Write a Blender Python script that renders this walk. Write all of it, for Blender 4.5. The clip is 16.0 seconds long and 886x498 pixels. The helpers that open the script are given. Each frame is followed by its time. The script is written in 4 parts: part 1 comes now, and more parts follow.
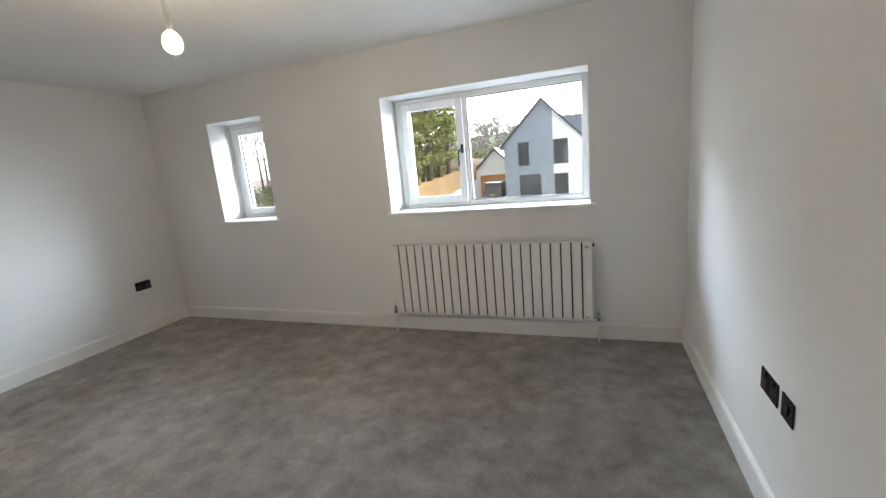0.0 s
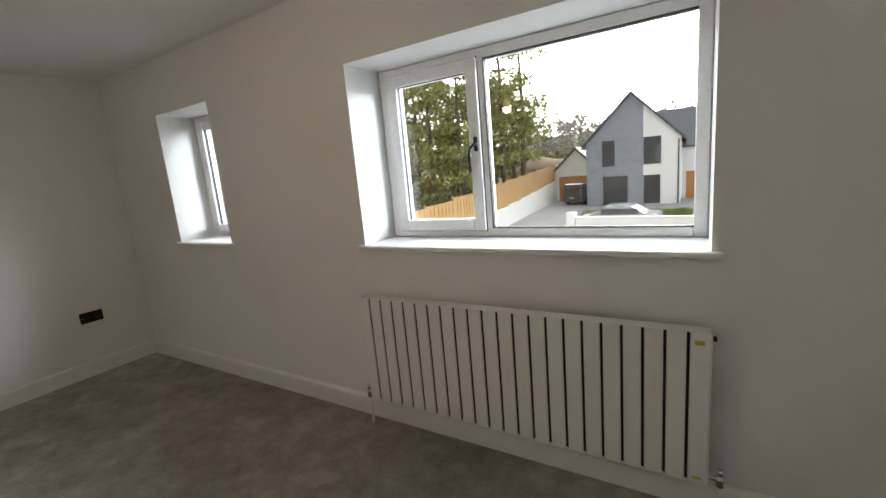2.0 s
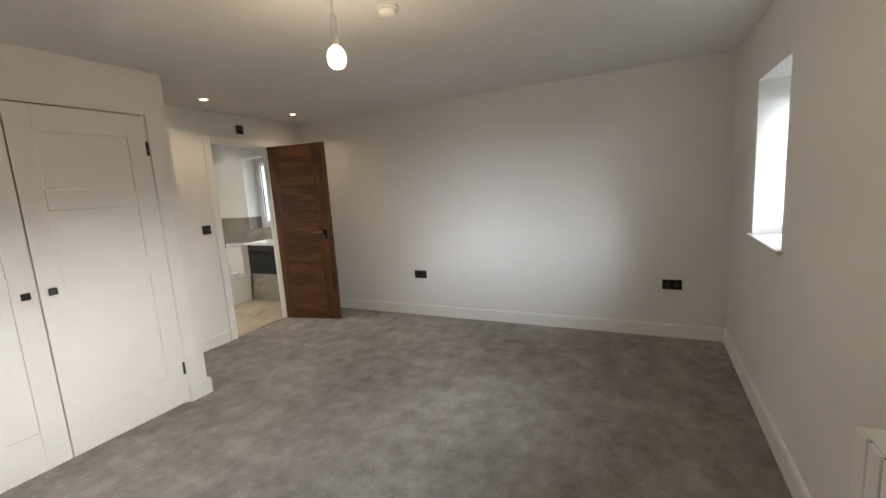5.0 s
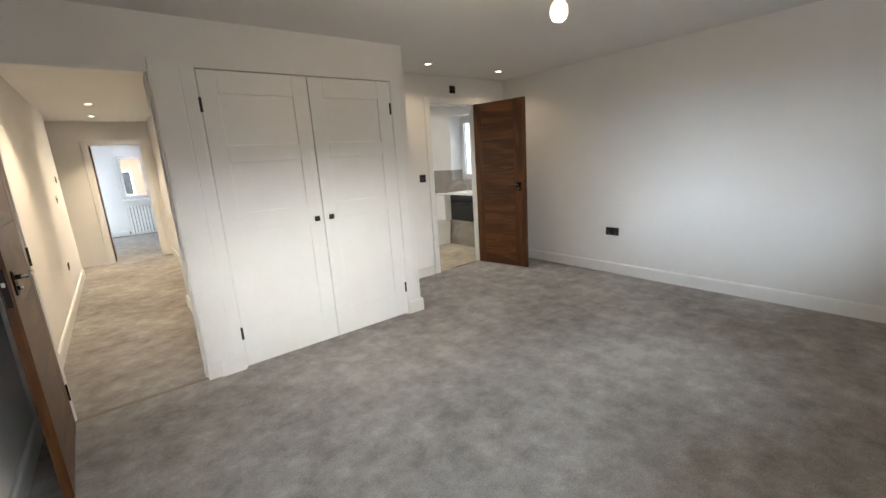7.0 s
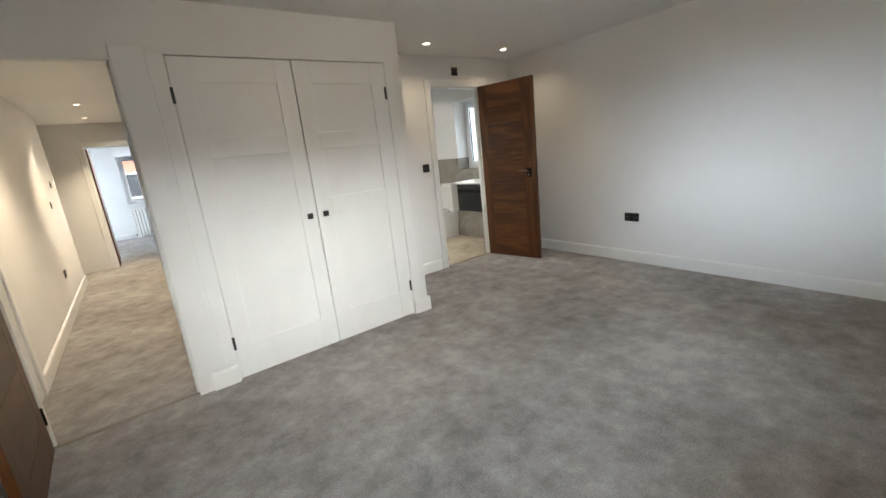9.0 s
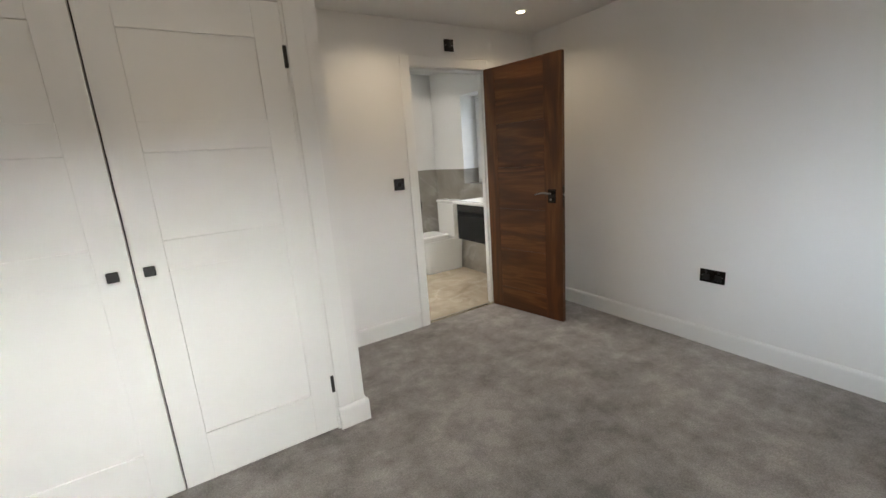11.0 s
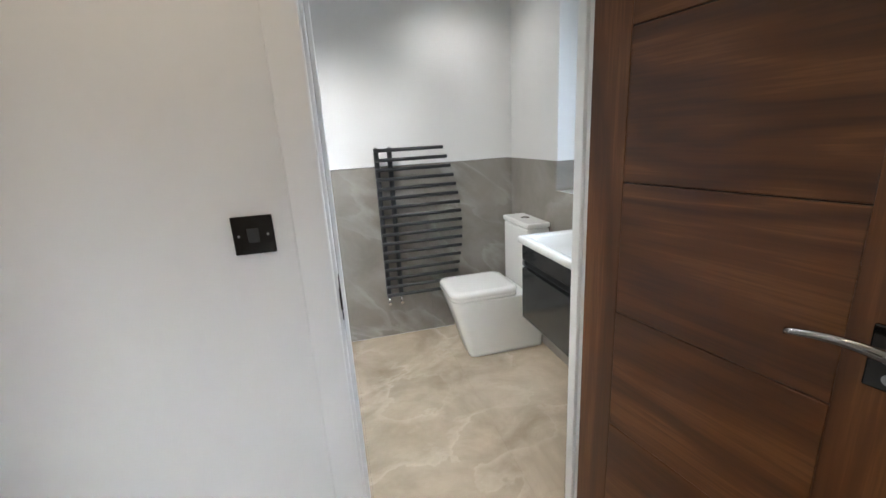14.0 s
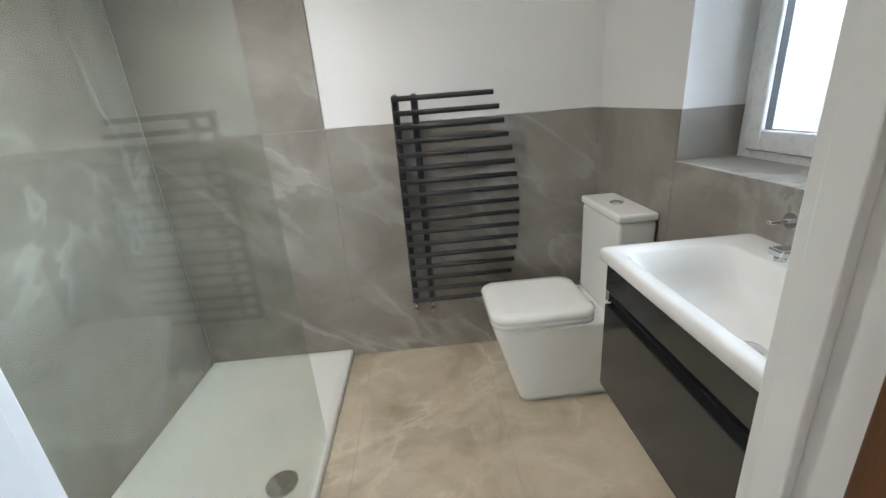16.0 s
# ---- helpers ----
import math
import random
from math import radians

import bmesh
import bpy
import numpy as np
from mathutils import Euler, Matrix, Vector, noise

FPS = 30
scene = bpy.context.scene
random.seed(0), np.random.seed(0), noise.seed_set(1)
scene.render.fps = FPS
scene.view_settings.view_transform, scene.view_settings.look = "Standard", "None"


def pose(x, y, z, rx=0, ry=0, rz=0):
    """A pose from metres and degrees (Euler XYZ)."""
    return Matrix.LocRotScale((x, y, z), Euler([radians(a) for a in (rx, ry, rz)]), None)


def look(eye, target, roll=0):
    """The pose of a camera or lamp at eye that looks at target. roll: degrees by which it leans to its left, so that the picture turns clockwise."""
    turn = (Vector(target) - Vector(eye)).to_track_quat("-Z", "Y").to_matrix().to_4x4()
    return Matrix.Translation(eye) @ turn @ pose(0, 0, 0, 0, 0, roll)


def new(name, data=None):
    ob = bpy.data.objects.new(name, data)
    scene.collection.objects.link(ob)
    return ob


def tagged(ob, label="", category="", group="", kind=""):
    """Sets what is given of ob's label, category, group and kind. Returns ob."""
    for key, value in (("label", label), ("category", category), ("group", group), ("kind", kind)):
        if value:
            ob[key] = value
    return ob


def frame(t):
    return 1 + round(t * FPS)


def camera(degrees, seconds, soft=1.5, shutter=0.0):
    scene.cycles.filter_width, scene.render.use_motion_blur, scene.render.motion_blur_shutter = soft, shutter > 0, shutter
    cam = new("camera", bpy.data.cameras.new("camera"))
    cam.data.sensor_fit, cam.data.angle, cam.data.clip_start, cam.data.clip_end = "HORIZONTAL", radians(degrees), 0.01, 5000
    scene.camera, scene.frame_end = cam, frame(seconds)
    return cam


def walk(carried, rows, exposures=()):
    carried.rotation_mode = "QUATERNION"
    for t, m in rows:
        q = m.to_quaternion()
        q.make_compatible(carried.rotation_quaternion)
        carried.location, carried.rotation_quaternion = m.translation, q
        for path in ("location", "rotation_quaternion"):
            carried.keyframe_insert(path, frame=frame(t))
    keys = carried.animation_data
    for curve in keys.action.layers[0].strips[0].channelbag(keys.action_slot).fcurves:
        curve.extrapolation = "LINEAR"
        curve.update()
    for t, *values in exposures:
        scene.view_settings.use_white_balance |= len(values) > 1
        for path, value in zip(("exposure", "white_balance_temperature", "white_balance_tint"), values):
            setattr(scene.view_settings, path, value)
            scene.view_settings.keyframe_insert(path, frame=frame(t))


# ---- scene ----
cam = camera(94.1, 16.0)
PATH = [
    (0, (0.353, 0.321, 1.369), (-0.335, 2.156, 0.969), -5.3),
    (0.5, (0.328, 0.735, 1.366), (-0.402, 2.554, 0.968), -5.5),
    (1, (0.291, 1.045, 1.35), (-0.478, 2.851, 0.967), -5.4),
    (1.5, (0.264, 1.432, 1.366), (-0.582, 3.205, 0.99), -5.4),
    (2, (0.262, 1.743, 1.36), (-0.757, 3.424, 0.994), -5.1),
    (2.5, (0.248, 2.075, 1.368), (-1.079, 3.522, 0.988), -4.9),
    (3, (0.201, 2.339, 1.35), (-1.412, 3.458, 0.964), -4.7),
    (3.5, (0.149, 2.543, 1.374), (-1.72, 3.158, 1.012), -4.8),
    (4, (0.138, 2.681, 1.415), (-1.829, 2.751, 1.062), -4.9),
    (4.5, (0.142, 2.773, 1.429), (-1.775, 2.296, 1.119), -4.2),
    (5, (0.118, 2.8, 1.428), (-1.65, 1.914, 1.13), -3.7),
    (5.2, (0.12, 2.812, 1.421), (-1.579, 1.798, 1.131), -3.5),
    (7.3, (0.384, 2.877, 1.379), (-0.78, 1.313, 0.93), -4.3),
    (7.5, (0.38, 2.874, 1.379), (-0.768, 1.303, 0.919), -4.6),
    (8, (0.382, 2.874, 1.378), (-0.744, 1.291, 0.9), -5.0),
    (8.5, (0.326, 2.838, 1.371), (-0.797, 1.257, 0.883), -5.6),
    (9, (0.167, 2.69, 1.355), (-0.98, 1.121, 0.881), -6.2),
    (9.2, (0.069, 2.611, 1.354), (-1.087, 1.046, 0.894), -6.3),
    (11.5, (-1.392, 1.491, 1.345), (-2.351, -0.205, 0.895), -3.7),
    (12, (-1.696, 1.195, 1.352), (-2.589, -0.533, 0.889), -3.6),
    (12.5, (-2.005, 0.857, 1.331), (-2.812, -0.913, 0.868), -3.5),
    (13, (-2.25, 0.566, 1.343), (-2.978, -1.234, 0.863), -3.4),
    (13.5, (-2.473, 0.233, 1.356), (-3.08, -1.602, 0.844), -2.8),
    (14, (-2.637, -0.067, 1.346), (-3.103, -1.94, 0.82), -3.3),
    (14.5, (-2.769, -0.317, 1.345), (-3.089, -2.21, 0.784), -3.7),
    (15, (-2.904, -0.533, 1.326), (-3.096, -2.433, 0.731), -4.1),
    (15.5, (-2.969, -0.69, 1.309), (-3.08, -2.581, 0.668), -4.4),
    (16, (-2.991, -0.821, 1.265), (-3.058, -2.702, 0.587), -4.6),
]
walk(cam, [(t, look(eye, target, roll)) for t, eye, target, roll in PATH],
     [(0, 2.5, 6250, 10), (0.5, 2.55, 6350, 10), (1.5, 2.05, 6800, 10), (2.5, 1.5, 6900, 12), (3.5, 1.25, 6850, 13), (4.2, 1.75, 6950, 13), (5.0, 2.2, 6900, 13), (7.3, 2.4, 6450, 11),
      (9.2, 2.35, 6350, 10), (11.3, 2.3, 6450, 11), (13.0, 2.55, 6200, 11), (14.5, 2.35, 5850, 11), (15.3, 2.15, 6050, 10), (16, 2.05, 6100, 10)])

# ---- world, sun, lights ----
world = bpy.data.worlds.new("world")
scene.world = world
world.use_nodes = True
wn = world.node_tree.nodes
sky = wn.new("ShaderNodeTexSky")
sky.sky_type = "NISHITA"
sky.sun_disc = False
sky.sun_elevation = radians(18)
sky.sun_rotation = radians(6)
sky.dust_density = 3.0
sky.ozone_density = 0.4
wn["Background"].inputs["Strength"].default_value = 0.15
pale = wn.new("ShaderNodeHueSaturation")
pale.inputs["Saturation"].default_value = 0.12
world.node_tree.links.new(sky.outputs["Color"], pale.inputs["Color"])
world.node_tree.links.new(pale.outputs["Color"], wn["Background"].inputs["Color"])

sun = new("sun", bpy.data.lights.new("sun", "SUN"))
sun.data.energy = 1.15
sun.data.angle = radians(140)
sun.data.color = (0.74, 0.87, 1.0)
sun.matrix_world = look((2, 20, 6.6), (0, 0, 0))

WARM = (1.0, 0.80, 0.55)
SOFTW = (1.0, 0.93, 0.83)


def spot(x, y, z, watts, color, name="downlight_lamp", angle=150):
    ob = new(name, bpy.data.lights.new(name, "SPOT"))
    ob.data.energy = watts
    ob.data.color = color
    ob.data.spot_size = radians(angle)
    ob.data.spot_blend = 1.0
    ob.data.shadow_soft_size = 0.03
    ob.location = (x, y, z)
    return ob


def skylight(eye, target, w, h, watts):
    """Added area lamp high outside a window, boosting the overcast sky's light indoors."""
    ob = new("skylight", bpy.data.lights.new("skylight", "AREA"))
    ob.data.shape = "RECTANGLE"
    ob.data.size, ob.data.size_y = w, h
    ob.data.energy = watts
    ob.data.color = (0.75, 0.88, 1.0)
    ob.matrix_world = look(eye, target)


# Added fill lamps, no such panels stand outside.
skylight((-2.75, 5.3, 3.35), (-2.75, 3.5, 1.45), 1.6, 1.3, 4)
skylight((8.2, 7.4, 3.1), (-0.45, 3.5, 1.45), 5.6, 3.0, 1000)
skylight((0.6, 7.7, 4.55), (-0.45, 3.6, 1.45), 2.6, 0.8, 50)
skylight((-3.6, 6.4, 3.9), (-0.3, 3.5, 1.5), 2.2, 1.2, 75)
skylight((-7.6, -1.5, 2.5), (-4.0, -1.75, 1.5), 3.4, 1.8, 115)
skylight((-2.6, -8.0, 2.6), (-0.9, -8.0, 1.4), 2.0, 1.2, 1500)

CEIL = 2.30
LAMPS = 0.17
# The landing lamp at y -1.6 is added, unseen, to brighten the near end.
for lx, ly, lw in ((-2.315, -0.62, 15), (-3.32, -0.62, 15), (0.40, -3.95, 200), (0.40, -5.22, 190), (0.40, -1.6, 170), (-3.42, -2.43, 14), (-2.45, -2.0, 112)):
    spot(lx, ly, CEIL - 0.03, lw * LAMPS, SOFTW if ly < -1.1 and lx < -1 else WARM, angle=105 if lx > 0 else 135 if ly < -1.1 else 150)
bulb_lamp = new("bulb_lamp", bpy.data.lights.new("bulb_lamp", "POINT"))
bulb_lamp.data.energy = 3.3
bulb_lamp.data.color = WARM
bulb_lamp.data.shadow_soft_size = 0.04
bulb_lamp.location = (-1.262, 1.694, 1.90)

# ---- materials ----


def tree_of(name):
    m = bpy.data.materials.new(name)
    m.use_nodes = True
    t = m.node_tree
    return m, t, t.nodes["Principled BSDF"]


def node(t, kind, **values):
    n = t.nodes.new(kind)
    for k, v in values.items():
        n.inputs[k.replace("_", " ")].default_value = v
    return n


def ramp_of(t, source, stops):
    r = t.nodes.new("ShaderNodeValToRGB")
    els = r.color_ramp.elements
    while len(els) < len(stops):
        els.new(0.5)
    for e, (p, c) in zip(els, stops):
        e.position = p
        e.color = (*c, 1)
    t.links.new(source, r.inputs["Fac"])
    return r


def coords(t, scale=(1, 1, 1), rot=(0, 0, 0)):
    c = t.nodes.new("ShaderNodeTexCoord")
    m = t.nodes.new("ShaderNodeMapping")
    m.inputs["Scale"].default_value = scale
    m.inputs["Rotation"].default_value = rot
    t.links.new(c.outputs["Object"], m.inputs["Vector"])
    return m.outputs["Vector"]


def noise_of(t, vec, scale, detail=4, rough=0.55, distort=0.0):
    n = node(t, "ShaderNodeTexNoise", Scale=scale, Detail=detail, Roughness=rough, Distortion=distort)
    t.links.new(vec, n.inputs["Vector"])
    return n.outputs["Fac"]


def bump_of(t, b, height, strength, distance):
    n = node(t, "ShaderNodeBump", Strength=strength, Distance=distance)
    t.links.new(height, n.inputs["Height"])
    t.links.new(n.outputs["Normal"], b.inputs["Normal"])


def plain(name, color, rough=0.5, metal=0.0, vary=0.06, scale=4.0, bump=0.0, bump_scale=120.0, coat=0.0):
    """A painted, moulded or metal surface: broad and fine variation, fine relief."""
    m, t, b = tree_of(name)
    v = coords(t)
    broad = noise_of(t, v, scale, 5)
    lo = tuple(c * (1 - vary) for c in color)
    hi = tuple(min(1, c * (1 + vary)) for c in color)
    r = ramp_of(t, broad, [(0.3, lo), (0.7, hi)])
    t.links.new(r.outputs["Color"], b.inputs["Base Color"])
    fine = noise_of(t, v, scale * 9, 4)
    rr = node(t, "ShaderNodeMapRange", To_Min=max(0.02, rough - 0.06), To_Max=min(1, rough + 0.06))
    t.links.new(fine, rr.inputs["Value"])
    t.links.new(rr.outputs["Result"], b.inputs["Roughness"])
    b.inputs["Metallic"].default_value = metal
    b.inputs["Coat Weight"].default_value = coat
    if bump:
        bump_of(t, b, noise_of(t, v, bump_scale, 3), bump, 0.002)
    return m


PAINT = plain("wall_paint", (0.78, 0.775, 0.765), 0.75, vary=0.02, scale=1.5, bump=0.10, bump_scale=90)
CEILP = plain("ceiling_paint", (0.78, 0.775, 0.765), 0.85, vary=0.02, scale=1.2, bump=0.08, bump_scale=90)
GLOSS = plain("white_satin_wood", (0.80, 0.80, 0.79), 0.38, vary=0.015, scale=3, bump=0.04, bump_scale=60)
UPVC = plain("white_upvc", (0.82, 0.83, 0.84), 0.28, vary=0.01, scale=5)
RADW = plain("white_enamel", (0.80, 0.79, 0.77), 0.35, vary=0.01)
BLACKN = plain("black_nickel", (0.045, 0.042, 0.040), 0.12, metal=0.9, vary=0.1)
BLACKP = plain("black_plastic", (0.012, 0.012, 0.012), 0.4)
CHROME = plain("chrome", (0.72, 0.72, 0.73), 0.10, metal=1.0, vary=0.02)
GUN = plain("dark_polished_nickel", (0.36, 0.35, 0.34), 0.14, metal=1.0, vary=0.04)
BRASSY = plain("steel_strip", (0.62, 0.55, 0.42), 0.25, metal=1.0)
CERAMIC = plain("white_ceramic", (0.82, 0.82, 0.80), 0.09, vary=0.008, coat=0.4)
TRAYW = plain("shower_tray_resin", (0.80, 0.80, 0.77), 0.30, vary=0.01, bump=0.02)
VANITY = plain("anthracite_gloss", (0.020, 0.022, 0.024), 0.13, vary=0.05, coat=0.3)
VANITYD = plain("anthracite_recess", (0.008, 0.008, 0.009), 0.5)
RAILG = plain("anthracite_powdercoat", (0.022, 0.023, 0.026), 0.38, vary=0.1, scale=30, bump=0.05, bump_scale=300)
# Black of the window seals; also colours the shade in radiator gaps.
GASKET_AND_SHADE = plain("black_rubber_and_gap_shade", (0.015, 0.015, 0.015), 0.6)
WHITEP = plain("white_plastic", (0.80, 0.80, 0.78), 0.35, vary=0.01)
YELLOW = plain("yellow_label", (0.55, 0.5, 0.06), 0.5)

m, t, b = tree_of("carpet")
v = coords(t)
b.inputs["Roughness"].default_value = 0.97
big = noise_of(t, v, 1.1, 3, 0.5)
mid = noise_of(t, v, 6.5, 10, 0.70)
fib = noise_of(t, v, 130, 5, 0.75)
mixn = node(t, "ShaderNodeMath")
mixn.operation = "MULTIPLY_ADD"
t.links.new(mid, mixn.inputs[0])
mixn.inputs[1].default_value = 0.62
mul = node(t, "ShaderNodeMath")
mul.operation = "MULTIPLY"
mul.inputs[1].default_value = 0.38
t.links.new(big, mul.inputs[0])
t.links.new(mul.outputs[0], mixn.inputs[2])
r = ramp_of(t, mixn.outputs[0], [(0.36, (0.195, 0.182, 0.173)), (0.45, (0.268, 0.251, 0.239)), (0.52, (0.322, 0.303, 0.289)), (0.60, (0.405, 0.383, 0.367))])
fr = ramp_of(t, fib, [(0.32, (0.70, 0.70, 0.70)), (0.68, (1.22, 1.22, 1.22))])
mm = t.nodes.new("ShaderNodeMix")
mm.data_type = "RGBA"
mm.blend_type = "MULTIPLY"
mm.inputs[0].default_value = 1.0
t.links.new(r.outputs["Color"], mm.inputs[6])
t.links.new(fr.outputs["Color"], mm.inputs[7])
t.links.new(mm.outputs[2], b.inputs["Base Color"])
b.inputs["Diffuse Roughness"].default_value = 1.0
b.inputs["Specular IOR Level"].default_value = 0.1
bump_of(t, b, fib, 0.7, 0.004)
CARPET = m


def walnut(name, rot):
    """Stained walnut; grain along local x before the turn rot."""
    m, t, b = tree_of(name)
    v0 = coords(t, (1, 1, 1), rot)
    inf = t.nodes.new("ShaderNodeObjectInfo")
    off = node(t, "ShaderNodeVectorMath")
    off.operation = "MULTIPLY_ADD"
    t.links.new(inf.outputs["Random"], off.inputs[0])
    off.inputs[1].default_value = (7.0, 3.0, 9.0)
    t.links.new(v0, off.inputs[2])
    st = t.nodes.new("ShaderNodeMapping")
    st.inputs["Scale"].default_value = (0.50, 3.6, 3.6)
    t.links.new(off.outputs[0], st.inputs["Vector"])
    warp = noise_of(t, st.outputs["Vector"], 1.5, 3, 0.5, 0.5)
    wv = node(t, "ShaderNodeMath")
    wv.operation = "MULTIPLY"
    wv.inputs[1].default_value = 30.0
    t.links.new(warp, wv.inputs[0])
    si = node(t, "ShaderNodeMath")
    si.operation = "SINE"
    t.links.new(wv.outputs[0], si.inputs[0])
    mr = node(t, "ShaderNodeMapRange", From_Min=-1.0, From_Max=1.0)
    t.links.new(si.outputs[0], mr.inputs["Value"])
    st2 = t.nodes.new("ShaderNodeMapping")
    st2.inputs["Scale"].default_value = (2.0, 60.0, 60.0)
    t.links.new(off.outputs[0], st2.inputs["Vector"])
    pores = noise_of(t, st2.outputs["Vector"], 3.0, 4, 0.6)
    ad = node(t, "ShaderNodeMath")
    ad.operation = "MULTIPLY_ADD"
    t.links.new(mr.outputs["Result"], ad.inputs[0])
    ad.inputs[1].default_value = 0.50
    pm = node(t, "ShaderNodeMath")
    pm.operation = "MULTIPLY"
    pm.inputs[1].default_value = 0.55
    t.links.new(pores, pm.inputs[0])
    t.links.new(pm.outputs[0], ad.inputs[2])
    r = ramp_of(t, ad.outputs[0], [(0.22, (0.052, 0.0165, 0.004)), (0.45, (0.080, 0.026, 0.006)), (0.68, (0.100, 0.034, 0.0085)), (0.86, (0.155, 0.062, 0.018))])
    t.links.new(r.outputs["Color"], b.inputs["Base Color"])
    b.inputs["Roughness"].default_value = 0.36
    bump_of(t, b, pores, 0.12, 0.001)
    return m


WALNUT_H = walnut("walnut_across", (0, 0, 0))
WALNUT_V = walnut("walnut_upright", (0, radians(90), 0))


def stone(name, dark, light, vein, rough, turn=0.6):
    """Polished stone-look porcelain with soft clouds and thin veins."""
    m, t, b = tree_of(name)
    geo = t.nodes.new("ShaderNodeNewGeometry")
    mp = t.nodes.new("ShaderNodeMapping")
    mp.inputs["Rotation"].default_value = (turn, turn * 0.7, 0.5)
    t.links.new(geo.outputs["Position"], mp.inputs["Vector"])
    v = mp.outputs["Vector"]
    cloud = noise_of(t, v, 2.6, 6, 0.6, 0.5)
    r = ramp_of(t, cloud, [(0.32, dark), (0.68, light)])
    stretch = t.nodes.new("ShaderNodeMapping")
    stretch.inputs["Scale"].default_value = (0.6, 2.3, 2.3)
    t.links.new(v, stretch.inputs["Vector"])
    vn = noise_of(t, stretch.outputs["Vector"], 1.15, 7, 0.52, 0.35)
    pk = ramp_of(t, vn, [(0.43, (0, 0, 0)), (0.497, (0.8, 0.8, 0.8)), (0.512, (0.25, 0.25, 0.25)), (0.60, (0, 0, 0))])
    patch = ramp_of(t, noise_of(t, v, 1.5, 2), [(0.40, (0, 0, 0)), (0.58, (1, 1, 1))])
    mu = node(t, "ShaderNodeMath")
    mu.operation = "MULTIPLY"
    t.links.new(pk.outputs["Color"], mu.inputs[0])
    t.links.new(patch.outputs["Color"], mu.inputs[1])
    sc = node(t, "ShaderNodeMath")
    sc.operation = "MULTIPLY"
    sc.inputs[1].default_value = 0.45
    t.links.new(mu.outputs[0], sc.inputs[0])
    mx = t.nodes.new("ShaderNodeMix")
    mx.data_type = "RGBA"
    t.links.new(sc.outputs[0], mx.inputs[0])
    t.links.new(r.outputs["Color"], mx.inputs[6])
    mx.inputs[7].default_value = (*vein, 1)
    t.links.new(mx.outputs[2], b.inputs["Base Color"])
    b.inputs["Roughness"].default_value = rough
    return m


WALLTILE = stone("grey_stone_tile", (0.23, 0.21, 0.185), (0.345, 0.32, 0.285), (0.64, 0.63, 0.60), 0.24)
FLOORTILE = stone("beige_stone_tile", (0.37, 0.305, 0.22), (0.62, 0.535, 0.42), (0.88, 0.80, 0.68), 0.22, 1.1)
GROUT = plain("grout", (0.24, 0.22, 0.19), 0.9)


def glass(name, tint, rough=0.0, gloss=1.0):
    m = bpy.data.materials.new(name)
    m.use_nodes = True
    t = m.node_tree
    t.nodes.remove(t.nodes["Principled BSDF"])
    tr = t.nodes.new("ShaderNodeBsdfTransparent")
    tr.inputs["Color"].default_value = (*tint, 1)
    gl = t.nodes.new("ShaderNodeBsdfGlossy")
    gl.inputs["Roughness"].default_value = rough
    gl.inputs["Color"].default_value = (gloss, gloss, gloss, 1)
    f = t.nodes.new("ShaderNodeLayerWeight")
    f.inputs["Blend"].default_value = 0.5
    pw = node(t, "ShaderNodeMath")
    pw.operation = "POWER"
    pw.inputs[1].default_value = 5.0
    t.links.new(f.outputs["Facing"], pw.inputs[0])
    sch = node(t, "ShaderNodeMath")
    sch.operation = "MULTIPLY_ADD"
    sch.inputs[1].default_value = 0.96
    sch.inputs[2].default_value = 0.04
    t.links.new(pw.outputs[0], sch.inputs[0])
    mx = t.nodes.new("ShaderNodeMixShader")
    t.links.new(sch.outputs[0], mx.inputs["Fac"])
    t.links.new(tr.outputs[0], mx.inputs[1])
    t.links.new(gl.outputs[0], mx.inputs[2])
    t.links.new(mx.outputs[0], t.nodes["Material Output"].inputs["Surface"])
    return m


PANE = glass("window_glass", (0.97, 0.985, 0.98))
SHOWERG = glass("shower_glass", (0.90, 0.935, 0.91))
m, t, b = tree_of("frosted_glass")
b.inputs["Base Color"].default_value = (0.92, 0.95, 0.96, 1)
b.inputs["Transmission Weight"].default_value = 1.0
b.inputs["Roughness"].default_value = 0.45
b.inputs["IOR"].default_value = 1.2
bump_of(t, b, noise_of(t, coords(t), 45, 3), 0.3, 0.004)
FROST = m


def glow(name, color, strength):
    m, t, b = tree_of(name)
    b.inputs["Base Color"].default_value = (0.9, 0.88, 0.82, 1)
    b.inputs["Emission Color"].default_value = (*color, 1)
    b.inputs["Emission Strength"].default_value = strength
    b.inputs["Roughness"].default_value = 0.3
    return m


LEDGLOW = glow("led_lens", (1.0, 0.82, 0.55), 2.5)
BULBGLOW = glow("bulb_opal", (1.0, 0.74, 0.42), 0.5)

# ---- mesh helpers ----


def box(bm, lo, hi, bev=0.0, seg=2):
    x0, y0, z0 = (min(a, c) for a, c in zip(lo, hi))
    x1, y1, z1 = (max(a, c) for a, c in zip(lo, hi))
    vs = [bm.verts.new(p) for p in ((x0, y0, z0), (x1, y0, z0), (x1, y1, z0), (x0, y1, z0), (x0, y0, z1), (x1, y0, z1), (x1, y1, z1), (x0, y1, z1))]
    fs = [bm.faces.new([vs[i] for i in q]) for q in ((0, 3, 2, 1), (4, 5, 6, 7), (0, 1, 5, 4), (1, 2, 6, 5), (2, 3, 7, 6), (3, 0, 4, 7))]
    if bev:
        es = {e for f in fs for e in f.edges}
        bmesh.ops.bevel(bm, geom=list(es), offset=bev, segments=seg, affect="EDGES", profile=0.5)
    return bm


